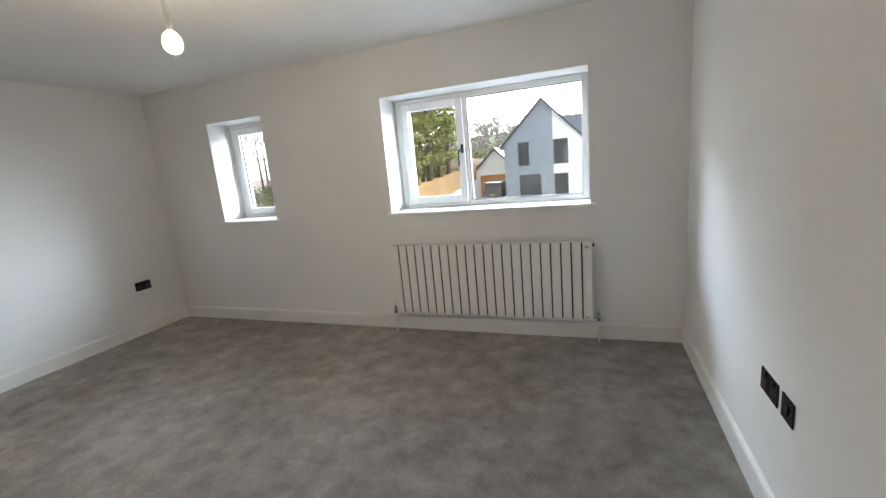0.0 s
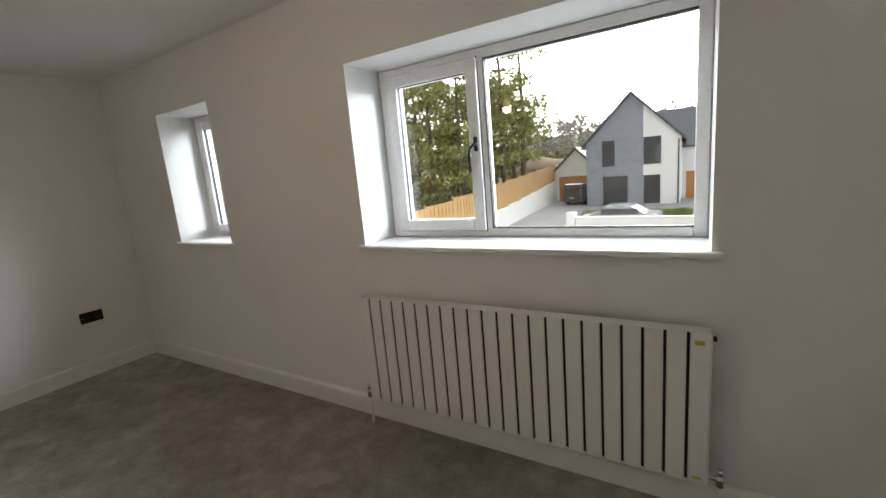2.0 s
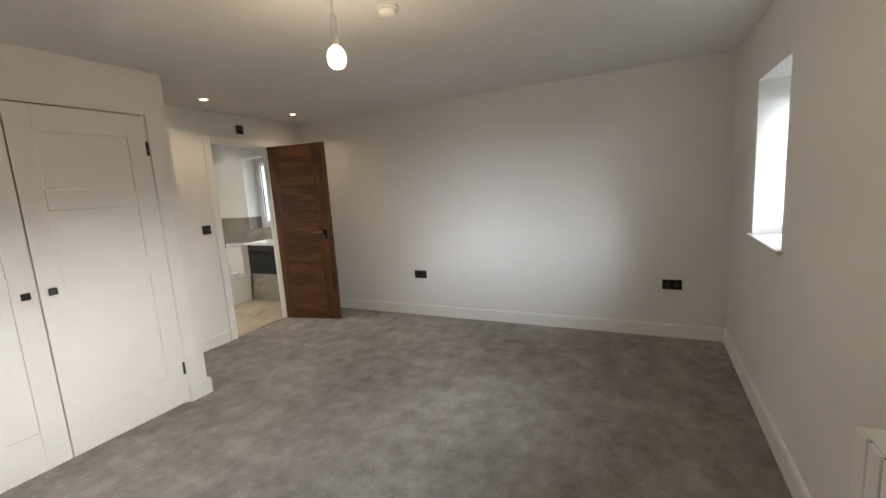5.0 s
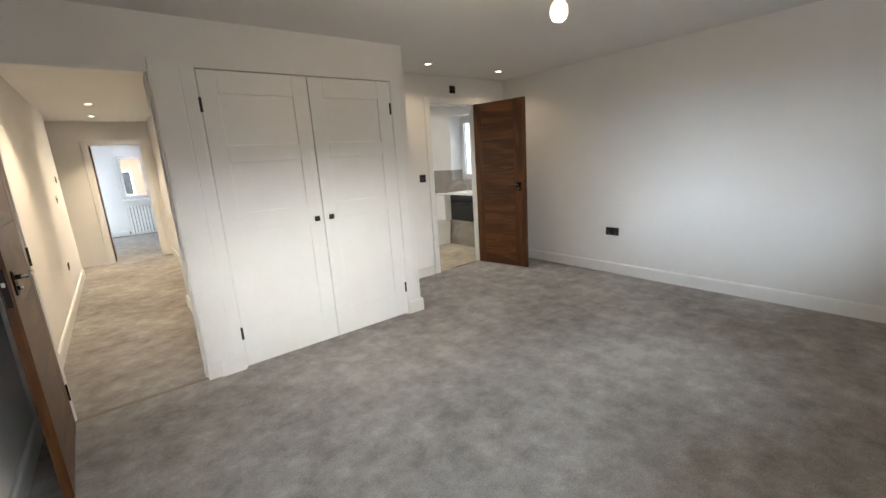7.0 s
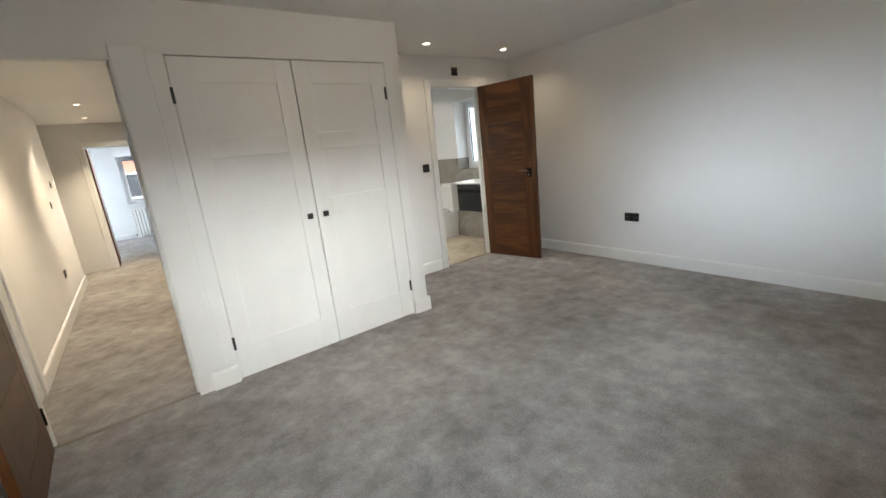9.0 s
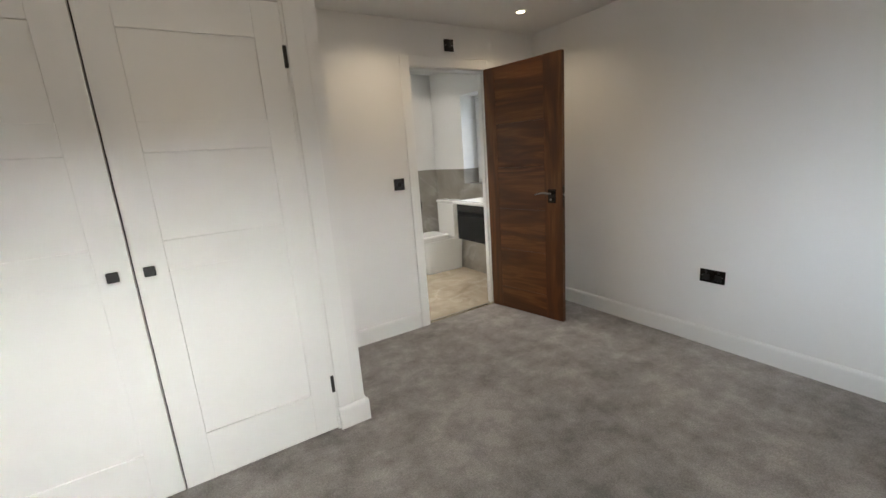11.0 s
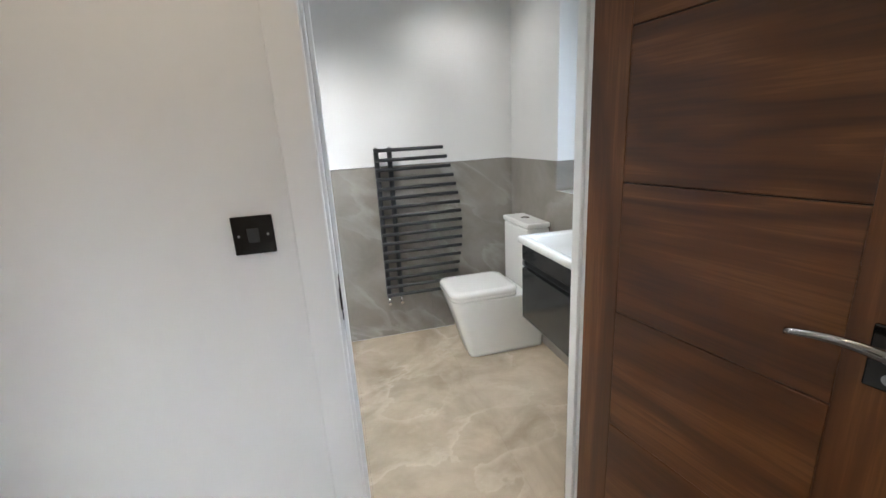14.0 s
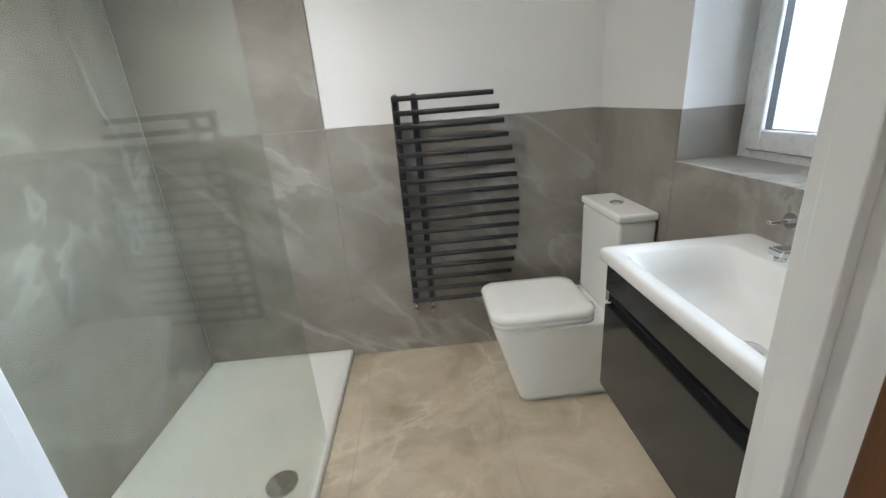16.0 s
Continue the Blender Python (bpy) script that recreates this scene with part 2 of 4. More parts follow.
def tube(bm, p0, p1, r0, r1=None, seg=16, cap=True):
    p0, p1 = Vector(p0), Vector(p1)
    r1 = r0 if r1 is None else r1
    q = (p1 - p0).to_track_quat("Z", "Y")
    rings = []
    for p, r in ((p0, r0), (p1, r1)):
        rings.append([bm.verts.new(p + q @ Vector((r * math.cos(a), r * math.sin(a), 0))) for a in (2 * math.pi * i / seg for i in range(seg))])
    for i in range(seg):
        f = bm.faces.new((rings[0][i], rings[0][(i + 1) % seg], rings[1][(i + 1) % seg], rings[1][i]))
        f.smooth = True
    if cap:
        bm.faces.new(rings[0][::-1])
        bm.faces.new(rings[1])
    return bm


def lathe(bm, profile, centre=(0, 0, 0), seg=24):
    """Turn a profile of (radius, height) about the upright through centre."""
    c = Vector(centre)
    rings = [[bm.verts.new(c + Vector((r * math.cos(a), r * math.sin(a), h))) for a in (2 * math.pi * i / seg for i in range(seg))] for r, h in profile]
    for a, d in zip(rings, rings[1:]):
        for i in range(seg):
            f = bm.faces.new((a[i], a[(i + 1) % seg], d[(i + 1) % seg], d[i]))
            f.smooth = True
    bm.faces.new(rings[0][::-1])
    bm.faces.new(rings[-1])
    return bm


def rrect(cx, cy, hx, hy, r, n=5):
    """Points of a rounded rectangle, counter-clockwise."""
    pts = []
    for sx, sy, a0 in ((1, 1, 0), (-1, 1, 90), (-1, -1, 180), (1, -1, 270)):
        for k in range(n + 1):
            a = radians(a0 + 90 * k / n)
            pts.append((cx + sx * (hx - r) + r * math.cos(a), cy + sy * (hy - r) + r * math.sin(a)))
    return pts


def loft(bm, rings, cap=True, smooth=True):
    """Skin between rings of equally many 3D points."""
    vs = [[bm.verts.new(p) for p in ring] for ring in rings]
    n = len(vs[0])
    for a, d in zip(vs, vs[1:]):
        for i in range(n):
            f = bm.faces.new((a[i], a[(i + 1) % n], d[(i + 1) % n], d[i]))
            f.smooth = smooth
    if cap:
        bm.faces.new(vs[0][::-1])
        bm.faces.new(vs[-1])
    return bm


def mesh_of(name, bm, material):
    me = bpy.data.meshes.new(name)
    bmesh.ops.recalc_face_normals(bm, faces=bm.faces)
    bm.to_mesh(me)
    bm.free()
    me.materials.append(material)
    return me


def part(name, bm, material, parent=None, label="", shadow=True):
    """One mesh object, under a thing or a part, in its parent's coordinates."""
    ob = new(name, mesh_of(name, bm, material))
    if parent is not None:
        ob.parent = parent
    if label:
        ob["label"] = label
    if not shadow:
        ob.visible_shadow = False
    return ob


def thing(name, m, label, category, group="", kind=""):
    ob = new(name)
    ob.empty_display_size = 0.1
    ob.matrix_world = m
    return tagged(ob, label, category, group, kind)


def B(*a, **k):
    return box(bmesh.new(), *a, **k)


def setting(name, bm, material, label, category):
    return tagged(part(name, bm, material), label, category, kind="structure")


def panel_wall(name, axis, u0, u1, w0, w1, z0, z1, holes, material, label):
    """An upright wall along 'x' or 'y' between w0 and w1, with openings (u0, u1, z0, z1) through it."""
    us = sorted({u0, u1, *(h[0] for h in holes), *(h[1] for h in holes)})
    zs = sorted({z0, z1, *(h[2] for h in holes), *(h[3] for h in holes)})
    solid = lambda i, j: 0 <= i < len(us) - 1 and 0 <= j < len(zs) - 1 and not any(h[0] <= us[i] < h[1] and h[2] <= zs[j] < h[3] for h in holes)
    bm = bmesh.new()
    P = (lambda u, w, z: (u, w, z)) if axis == "x" else (lambda u, w, z: (w, u, z))
    quad = lambda *ps: bm.faces.new([bm.verts.new(P(*p)) for p in ps])
    for i in range(len(us) - 1):
        for j in range(len(zs) - 1):
            if not solid(i, j):
                continue
            a, c, e, g = us[i], us[i + 1], zs[j], zs[j + 1]
            for w in (w0, w1):
                quad((a, w, e), (c, w, e), (c, w, g), (a, w, g))
            if not solid(i - 1, j):
                quad((a, w0, e), (a, w1, e), (a, w1, g), (a, w0, g))
            if not solid(i + 1, j):
                quad((c, w0, e), (c, w1, e), (c, w1, g), (c, w0, g))
            if not solid(i, j - 1):
                quad((a, w0, e), (c, w0, e), (c, w1, e), (a, w1, e))
            if not solid(i, j + 1):
                quad((a, w0, g), (c, w0, g), (c, w1, g), (a, w1, g))
    bmesh.ops.remove_doubles(bm, verts=bm.verts, dist=1e-5)
    return setting(name, bm, material, label, "wall")


# ---- plan ----
XW, XE, YN = -3.84, 0.937, 3.395          # bedroom west, east and window wall
YD, YS = -1.04, -0.171                    # ensuite door wall, wardrobe wall
XR = -1.70                                # side of the wardrobe
YB, XB = -2.77, -1.79                     # tiled faces of the ensuite
W1 = (-3.055, -2.416, 1.01, 1.937)
W2 = (-1.22, 0.334, 1.01, 1.925)
W3 = (-2.163, -1.25, 1.01, 1.975)
DM = (0.072, 0.805, 0.0, 1.99)
DE = (-3.322, -2.602, 0.0, 1.995)
DF = (-0.16, 0.558, 0.0, 1.945)
WD = (-1.557, -0.151, 0.0, 2.017)

setting("floor_bedroom", B((XW - 0.1, YD - 0.06, -0.25), (XE + 0.1, YN + 0.1, 0.0)), CARPET, "grey taupe cut pile carpet with trodden marks", "floor")
setting("floor_hall", B((-0.9, -10.2, -0.25), (2.2, YD - 0.061, -0.001)), CARPET, "taupe cut pile carpet along the landing", "floor")
setting("ceiling", B((-4.2, -10.3, CEIL), (2.3, YN + 0.385, CEIL + 0.2)), CEILP, "plain white painted ceiling", "ceiling")
panel_wall("wall_north", "x", XW - 0.3, XE + 0.3, YN, YN + 0.38, -0.2, CEIL, [W1, W2], PAINT, "white painted wall with two deep window openings")
panel_wall("wall_west", "y", YB - 0.2, YN, XW - 0.30, XW, -0.2, CEIL, [W3], PAINT, "long white painted wall with black sockets")
panel_wall("wall_east", "y", YS, YN, XE, XE + 0.2, -0.2, CEIL, [], PAINT, "white painted wall beside the window")
panel_wall("wall_south", "x", XR, XE + 0.2, YS - 0.10, YS, -0.2, CEIL, [(DM[0], DM[1], -0.2, DM[3]), (WD[0], WD[1], -0.2, WD[3])], PAINT, "white wall around the wardrobe and the landing door")
panel_wall("wall_wardrobe_side", "y", YD, YS - 0.1, XR, XR + 0.09, -0.2, CEIL, [], PAINT, "white painted side of the built-in wardrobe")
panel_wall("wall_ensuite_door", "x", XW, XR + 0.09, YD - 0.10, YD, -0.2, CEIL, [(DE[0], DE[1], -0.2, DE[3])], PAINT, "white wall with the shower room doorway")
panel_wall("wall_ensuite_back", "x", XW, XB + 0.1, YB - 0.12, YB - 0.01, -0.2, CEIL, [], PAINT, "cream wall above grey stone tiles")
panel_wall("wall_ensuite_east", "y", YB - 0.01, YD - 0.1, XB + 0.01, XB + 0.1, -0.2, CEIL, [], GROUT, "shower wall behind grey stone tiles")
panel_wall("wall_hall_east", "y", -5.16, YS - 0.1, 0.922, 1.05, -0.2, CEIL, [], PAINT, "cream landing wall with switches and a socket")
panel_wall("wall_hall_west", "y", -2.2, YS - 0.1, -0.16, -0.06, -0.2, CEIL, [], PAINT, "cream landing wall beside the wardrobe")
panel_wall("wall_hall_recess", "y", -5.93, -2.2, -0.42, -0.30, -0.2, CEIL, [], PAINT, "cream landing wall set back")
panel_wall("wall_hall_return", "x", -0.30, -0.16, -2.3, -2.2, -0.2, CEIL, [], PAINT, "short cream return wall on the landing")
panel_wall("wall_far", "x", -0.9, 2.2, -6.03, -5.93, -0.2, CEIL, [(DF[0], DF[1], -0.2, DF[3])], PAINT, "cream landing wall with a doorway to another room")
panel_wall("wall_hall_side", "y", -5.93, -5.0, 2.1, 2.2, -0.2, CEIL, [], PAINT, "plain wall closing the landing")
panel_wall("wall_hall_side_return", "x", 1.05, 2.2, -5.16, -5.06, -0.2, CEIL, [], PAINT, "plain return wall on the landing")
WF = (-0.42, 0.20, 0.87, 1.95)
panel_wall("wall_far_room", "x", -0.9, 2.2, -10.2, -9.9, -0.2, CEIL, [WF], PAINT, "white wall with a small window in the far room")
# Opening added out of view, so the far room's fill lamp reaches in.
panel_wall("wall_far_room_west", "y", -9.9, -6.03, -0.9, -0.8, -0.2, CEIL, [(-8.8, -7.2, 0.9, 2.0)], PAINT, "plain side wall of the far room")
panel_wall("wall_far_room_east", "y", -9.9, -6.03, 2.1, 2.2, -0.2, CEIL, [], PAINT, "plain side wall of the far room")


def skirting(axis, u0, u1, face, side):
    """A skirting board 120 mm high along x or y, standing 18 mm proud of the face."""
    prof = [(0, 0), (0.018, 0), (0.018, 0.100), (0.016, 0.110), (0.010, 0.117), (0.0, 0.120)]
    rings = []
    for u in (u0, u1):
        rings.append([((u, face + side * d, z) if axis == "x" else (face + side * d, u, z)) for d, z in prof])
    setting("baseboard", loft(bmesh.new(), rings, smooth=False), GLOSS, "white painted skirting board", "baseboard")


skirting("x", XW, XE, YN, -1)
skirting("y", YD, YN - 0.018, XW, 1)
skirting("y", YS, YN - 0.018, XE, -1)
skirting("x", XR - 0.018, -1.557, YS, 1)
skirting("x", -0.151, 0.004, YS, 1)
skirting("y", YD + 0.018, YS + 0.0185, XR, -1)
skirting("x", -2.523, XR, YD, 1)
skirting("x", XW + 0.018, -3.399, YD, 1)
skirting("y", -5.16, -1.125, 0.922, -1)
skirting("y", -2.2, YS - 0.14, -0.06, 1)
skirting("y", -5.93, -2.3, -0.30, 1)
skirting("x", -0.8, 2.1, -9.9, 1)


def lining(d, y0, y1, name, faces):
    """Door lining with stops and architraves; faces are (y, side) of the walls that carry architraves."""
    root = thing(name, pose(0, 0, 0), "white painted door lining and architrave", "door frame", kind="structure")
    x0, x1, _, top = d
    for x, s in ((x0, 1), (x1, -1)):
        part("jamb", B((x, y0 - 0.004, 0), (x + s * 0.014, y1 + 0.004, top), bev=0.002), GLOSS, root)
        part("door_stop", B((x + s * 0.0142, y0 + 0.02, 0), (x + s * 0.026, y1 - 0.046, top - 0.015), bev=0.002), GLOSS, root)
    part("head", B((x0 + 0.0142, y0 - 0.004, top - 0.014), (x1 - 0.0142, y1 + 0.004, top), bev=0.002), GLOSS, root)
    for y, s in faces:
        for x, q in ((x0, -1), (x1, 1)):
            part("architrave", B((x + q * -0.006, y + s * 0.0045, 0), (x + q * 0.068, y + s * 0.020, top + 0.068), bev=0.004), GLOSS, root)
        part("architrave", B((x0 + 0.0062, y + s * 0.0045, top - 0.006), (x1 - 0.0062, y + s * 0.019, top + 0.068), bev=0.004), GLOSS, root)
    return root


lining(DE, YD - 0.10, YD, "door_frame_1", [(YD, 1)])
lining(DM, YS - 0.10, YS, "door_frame_2", [(YS - 0.1, -1)])
lining(DF, -6.03, -5.93, "door_frame_3", [(-5.93, 1)])
tagged(part("architrave", B((-0.075, YS + 0.001, 0.121), (0.078, YS + 0.012, 2.06), bev=0.003), GLOSS), "flat white architrave of the landing door", "trim", kind="structure")


side = thing("door_frame_4", pose(0, 0, 0), "white architrave of a side door on the landing", "door frame", kind="structure")
part("architrave", B((0.9045, -1.124, 0), (0.9215, -1.052, 2.058), bev=0.004), GLOSS, side)
part("architrave", B((0.9045, -1.051, 1.988), (0.9215, -0.30, 2.058), bev=0.004), GLOSS, side)


def lever_set(root, u, z, face, s, tip):
    """Lever handle on a square plate; s is the way out of the leaf."""
    pl = part("handle_plate", B((u - 0.033, face, z - 0.052), (u + 0.033, face + s * 0.009, z + 0.050), bev=0.003), BLACKN, root, "polished black nickel plate")
    bm = bmesh.new()
    tube(bm, (u, face + s * 0.009, z + 0.02), (u, face + s * 0.05, z + 0.02), 0.010)
    rings = []
    for k in range(15):
        q = k / 14
        cx, cy, cz = u + tip * (0.128 * q - 0.006), face + s * (0.05 + 0.006 * math.sin(q * 3)), z + 0.02 + 0.008 * math.sin(q * 3.4) - 0.006 * q
        r = 0.0095 - 0.003 * q
        rings.append([(cx, cy + r * 0.8 * math.cos(i * 0.5236), cz + r * math.sin(i * 0.5236)) for i in range(12)])
    loft(bm, rings)
    part("lever", bm, GUN, pl, "dark polished nickel lever")
    bm = tube(bmesh.new(), (u, face + s * 0.009, z - 0.026), (u, face + s * 0.022, z - 0.026), 0.009)
    part("turn_button", bm, GUN, pl)


def door_leaf(name, m, width, height, label, tip=-1):
    """Walnut leaf with two stiles and six grooved planks; local x from the hinge, y is its thickness."""
    root = thing(name, m, label, "door", kind="structure")
    T = 0.035
    st = 0.112
    se = 0.150
    for x0, x1 in ((0, st), (width - se, width)):
        part("stile", B((x0, -T, 0), (x1, 0, height), bev=0.0015), WALNUT_V, root)
    zs = [0.0, 0.19, 0.53, 0.87, 1.205, 1.545, height]
    for a, c in zip(zs, zs[1:]):
        part("plank", B((st, -T + 0.001, a + 0.0012), (width - se, -0.001, c - 0.0012), bev=0.0025), WALNUT_H, root)
    part("core", B((st, -T + 0.006, 0.002), (width - se, -0.006, height - 0.002)), VANITYD, root, "dark groove bottoms")
    lever_set(root, width - 0.085, 0.985, 0.0, 1, tip)
    lever_set(root, width - 0.085, 0.985, -T, -1, tip)
    part("latch_plate", B((width - 0.0005, -0.029, 0.90), (width + 0.0015, -0.009, 1.06), bev=0.0005), BLACKN, root, "black latch plate")
    part("latch", B((width + 0.001, -0.026, 0.985), (width + 0.010, -0.014, 1.005), bev=0.002), CHROME, root)
    for z in (0.2, 1.0, 1.78):
        part("hinge", tube(bmesh.new(), (-0.006, 0.004, z - 0.05), (-0.006, 0.004, z + 0.05), 0.006), BLACKN, root)
    return root


ANG = math.degrees(math.atan2(0.701, -0.132))
door_leaf("door_1", pose(-3.281, -1.030, 0.010, 0, 0, ANG) @ pose(0, 0.035, 0), 0.708, 1.981, "open walnut veneer door with horizontal grooves, black lever")
door_leaf("door_2", pose(0.780, -0.164, 0.010, 0, 0, 92.5), 0.745, 1.975, "walnut door standing open against the wall")
part("door_edge", B((0.512, -6.74, 0.01), (0.542, -6.04, 1.93), bev=0.002), WALNUT_V)
tagged(bpy.data.objects["door_edge"], "dark walnut door folded back beside the far doorway", "door", kind="structure")
bpy.data.objects["door_edge"].name = "door_3"

for x0, x1, y, mt in ((DE[0] + 0.014, DE[1] - 0.014, -1.062, BRASSY), (DM[0] + 0.014, DM[1] - 0.014, -0.215, GROUT)):
    tagged(part("threshold_strip", B((x0, y - 0.015, 0.0), (x1, y + 0.015, 0.006), bev=0.002), mt), "thin brushed metal carpet strip", "threshold", kind="structure")
sp = thing("strike_plate", pose(0, 0, 0), "black strike plate on the door lining", "strike plate")
part("plate", B((DE[1] - 0.0165, -1.064, 0.925), (DE[1] - 0.0140, -1.036, 1.037), bev=0.0008), BLACKN, sp)
part("lip", B((DE[1] - 0.0175, -1.0358, 0.955), (DE[1] - 0.0125, -1.026, 1.010), bev=0.001), BLACKN, sp)
part("recess", B((DE[1] - 0.0172, -1.056, 0.965), (DE[1] - 0.0166, -1.044, 1.000)), VANITYD, sp)


# ---- windows ----


def bar_frame(bm, x0, x1, z0, z1, w, y0, y1, bev, wb=None):
    wb = wb or w
    box(bm, (x0, y0, z0), (x0 + w, y1, z1), bev)
    box(bm, (x1 - w, y0, z0), (x1, y1, z1), bev)
    box(bm, (x0 + w - 0.001, y0 + 0.0004, z0), (x1 - w + 0.001, y1, z0 + wb), bev)
    box(bm, (x0 + w - 0.001, y0 + 0.0004, z1 - w), (x1 - w + 0.001, y1, z1), bev)
    return bm


def window_unit(name, m, width, height, label, lights, pane, board, handle=True):
    """A upvc window; local x along the wall, y outwards from the inner face, z from the sill board. lights: (x0, x1, opening)."""
    root = thing(name, m, label, "window", kind="structure")
    F = 0.050
    bm = bar_frame(bmesh.new(), 0.002, width - 0.002, 0.004, height - 0.002, F, 0.0, 0.068, 0.006, 0.042)
    part("window_frame", bm, UPVC, root)
    for (a, c, _), (d, e, _) in zip(lights, lights[1:]):
        part("mullion", B((c + 0.009, 0.001, 0.046), (d, 0.067, height - F), bev=0.006), UPVC, root)
    for a, c, opens in lights:
        lo, hi = 0.046, height - F
        if opens:
            g = part("gasket", bar_frame(bmesh.new(), a - 0.0128, c + 0.0128, lo - 0.0128, hi + 0.0128, 0.012, -0.003, -0.0005, 0.0), GASKET_AND_SHADE, root, "black seal round the casement")
            sash = part("casement", bar_frame(bmesh.new(), a - 0.010, c + 0.010, lo - 0.010, hi + 0.010, 0.062, -0.016, 0.05, 0.006), UPVC, root)
            part("bead", bar_frame(bmesh.new(), a + 0.048, c - 0.048, lo + 0.048, hi - 0.048, 0.005, -0.004, 0.02, 0.0), GASKET_AND_SHADE, sash)
            part("pane", B((a + 0.046, 0.018, lo + 0.046), (c - 0.046, 0.022, hi - 0.046)), pane, sash, shadow=False)
            if handle:
                zc = (lo + hi) / 2 - 0.015
                c = c + 0.010
                h = part("handle_base", B((c - 0.032, -0.030, zc - 0.005), (c - 0.008, -0.016, zc + 0.065), bev=0.004), BLACKP, sash, "black window handle")
                bm = bmesh.new()
                pts = [(c - 0.02, -0.045, zc + 0.03), (c - 0.045, -0.05, zc + 0.012), (c - 0.050, -0.05, zc - 0.05), (c - 0.047, -0.05, zc - 0.105)]
                tube(bm, (c - 0.02, -0.02, zc + 0.03), pts[0], 0.009)
                for p, q in zip(pts, pts[1:]):
                    tube(bm, p, q, 0.008, 0.007, 10)
                hb = part("handle_lever", bm, BLACKP, sash)
        else:
            part("bead", bar_frame(bmesh.new(), a, c, lo, hi, 0.005, 0.002, 0.03, 0.0), GASKET_AND_SHADE, root)
            part("pane", B((a + 0.002, 0.024, lo + 0.002), (c - 0.002, 0.028, hi - 0.002)), pane, root, shadow=False)
    if board:
        part("window_sill", B((-0.035, -0.292, -0.022), (width + 0.035, -0.266, 0.003), bev=0.008), GLOSS, root)
        part("sill_board", B((0.001, -0.2665, -0.012), (width - 0.001, 0.0, 0.0025)), GLOSS, root)
    return root


window_unit("window_1", pose(W1[0], YN + 0.266, W1[2]), W1[1] - W1[0], W1[3] - W1[2], "small white upvc casement window with deep reveal", [(0.062, W1[1] - W1[0] - 0.062, True)], PANE, True)
window_unit("window_2", pose(W2[0], YN + 0.266, W2[2]), W2[1] - W2[0], W2[3] - W2[2], "wide white upvc window, one casement and one fixed light", [(0.070, 0.587, True), (0.627, W2[1] - W2[0] - 0.044, False)], PANE, True)
w3 = window_unit("window_3", pose(XW - 0.20, W3[0], W3[2], 0, 0, 90), W3[1] - W3[0], W3[3] - W3[2], "white upvc window with frosted glass above the basin", [(0.055, 0.40, True), (0.46, W3[1] - W3[0] - 0.055, True)], FROST, False, False)
window_unit("window_4", pose(WF[1], -10.05, WF[2], 0, 0, 180), WF[1] - WF[0], WF[3] - WF[2], "small white window in the far room", [(0.062, WF[1] - WF[0] - 0.062, True)], PANE, True, False)


# ---- wardrobe ----
def wardrobe():
    root = thing("wardrobe", pose(0, 0, 0), "white built-in wardrobe with two closed panelled doors", "wardrobe")
    x0, x1, _, top = WD
    for x, w in ((x0, 0.012), (x1 - 0.012, 0.012)):
        part("side_liner", B((x, YS - 0.09, 0), (x + w, YS - 0.004, top)), GLOSS, root)
    part("back_panel", B((x0 + 0.013, YS - 0.095, 0), (x1 - 0.013, YS - 0.08, top)), VANITYD, root)
    mid = -0.864
    for a, c, knob_x, hx in ((x0 + 0.014, mid - 0.0035, mid - 0.052, x0 + 0.012), (mid + 0.0035, x1 - 0.014, mid + 0.062, x1 - 0.012)):
        d = part("wardrobe_door", B((a, YS - 0.035, 0.012), (c, YS - 0.009, top - 0.007), bev=0.001), GLOSS, root)
        s = 0.11
        # rails and stiles stand proud of three sunk panels
        for p, q, r, e in ((a, a + s, 0.012, top - 0.007), (c - s, c, 0.012, top - 0.007)):
            part("stile", B((p, YS - 0.0092, r), (q, YS + 0.001, e), bev=0.002), GLOSS, d)
        for r, e in ((0.012, 0.237), (0.977, 1.099), (1.434, 1.548), (1.868, top - 0.007)):
            part("rail", B((a + s, YS - 0.0092, r), (c - s, YS + 0.0006, e), bev=0.002), GLOSS, d)
        k = part("knob", B((knob_x - 0.019, YS + 0.022, 0.974), (knob_x + 0.019, YS + 0.034, 1.012), bev=0.003), BLACKP, d, "square black knob")
        part("knob_stem", tube(bmesh.new(), (knob_x, YS + 0.001, 0.993), (knob_x, YS + 0.022, 0.993), 0.007), BLACKP, k)
        for z in (0.262, 1.80):
            part("hinge", B((hx - 0.008, YS - 0.002, z - 0.045), (hx + 0.008, YS + 0.008, z + 0.045), bev=0.003), BLACKP, d, "black butt hinge")


wardrobe()
for a, c in ((-1.640, -1.559), (-0.149, -0.077)):
    tagged(part("architrave", B((a, YS + 0.0008, 0.121), (c, YS + 0.0075, 2.025), bev=0.002), GLOSS), "flat white facing beside the wardrobe", "trim", kind="structure")


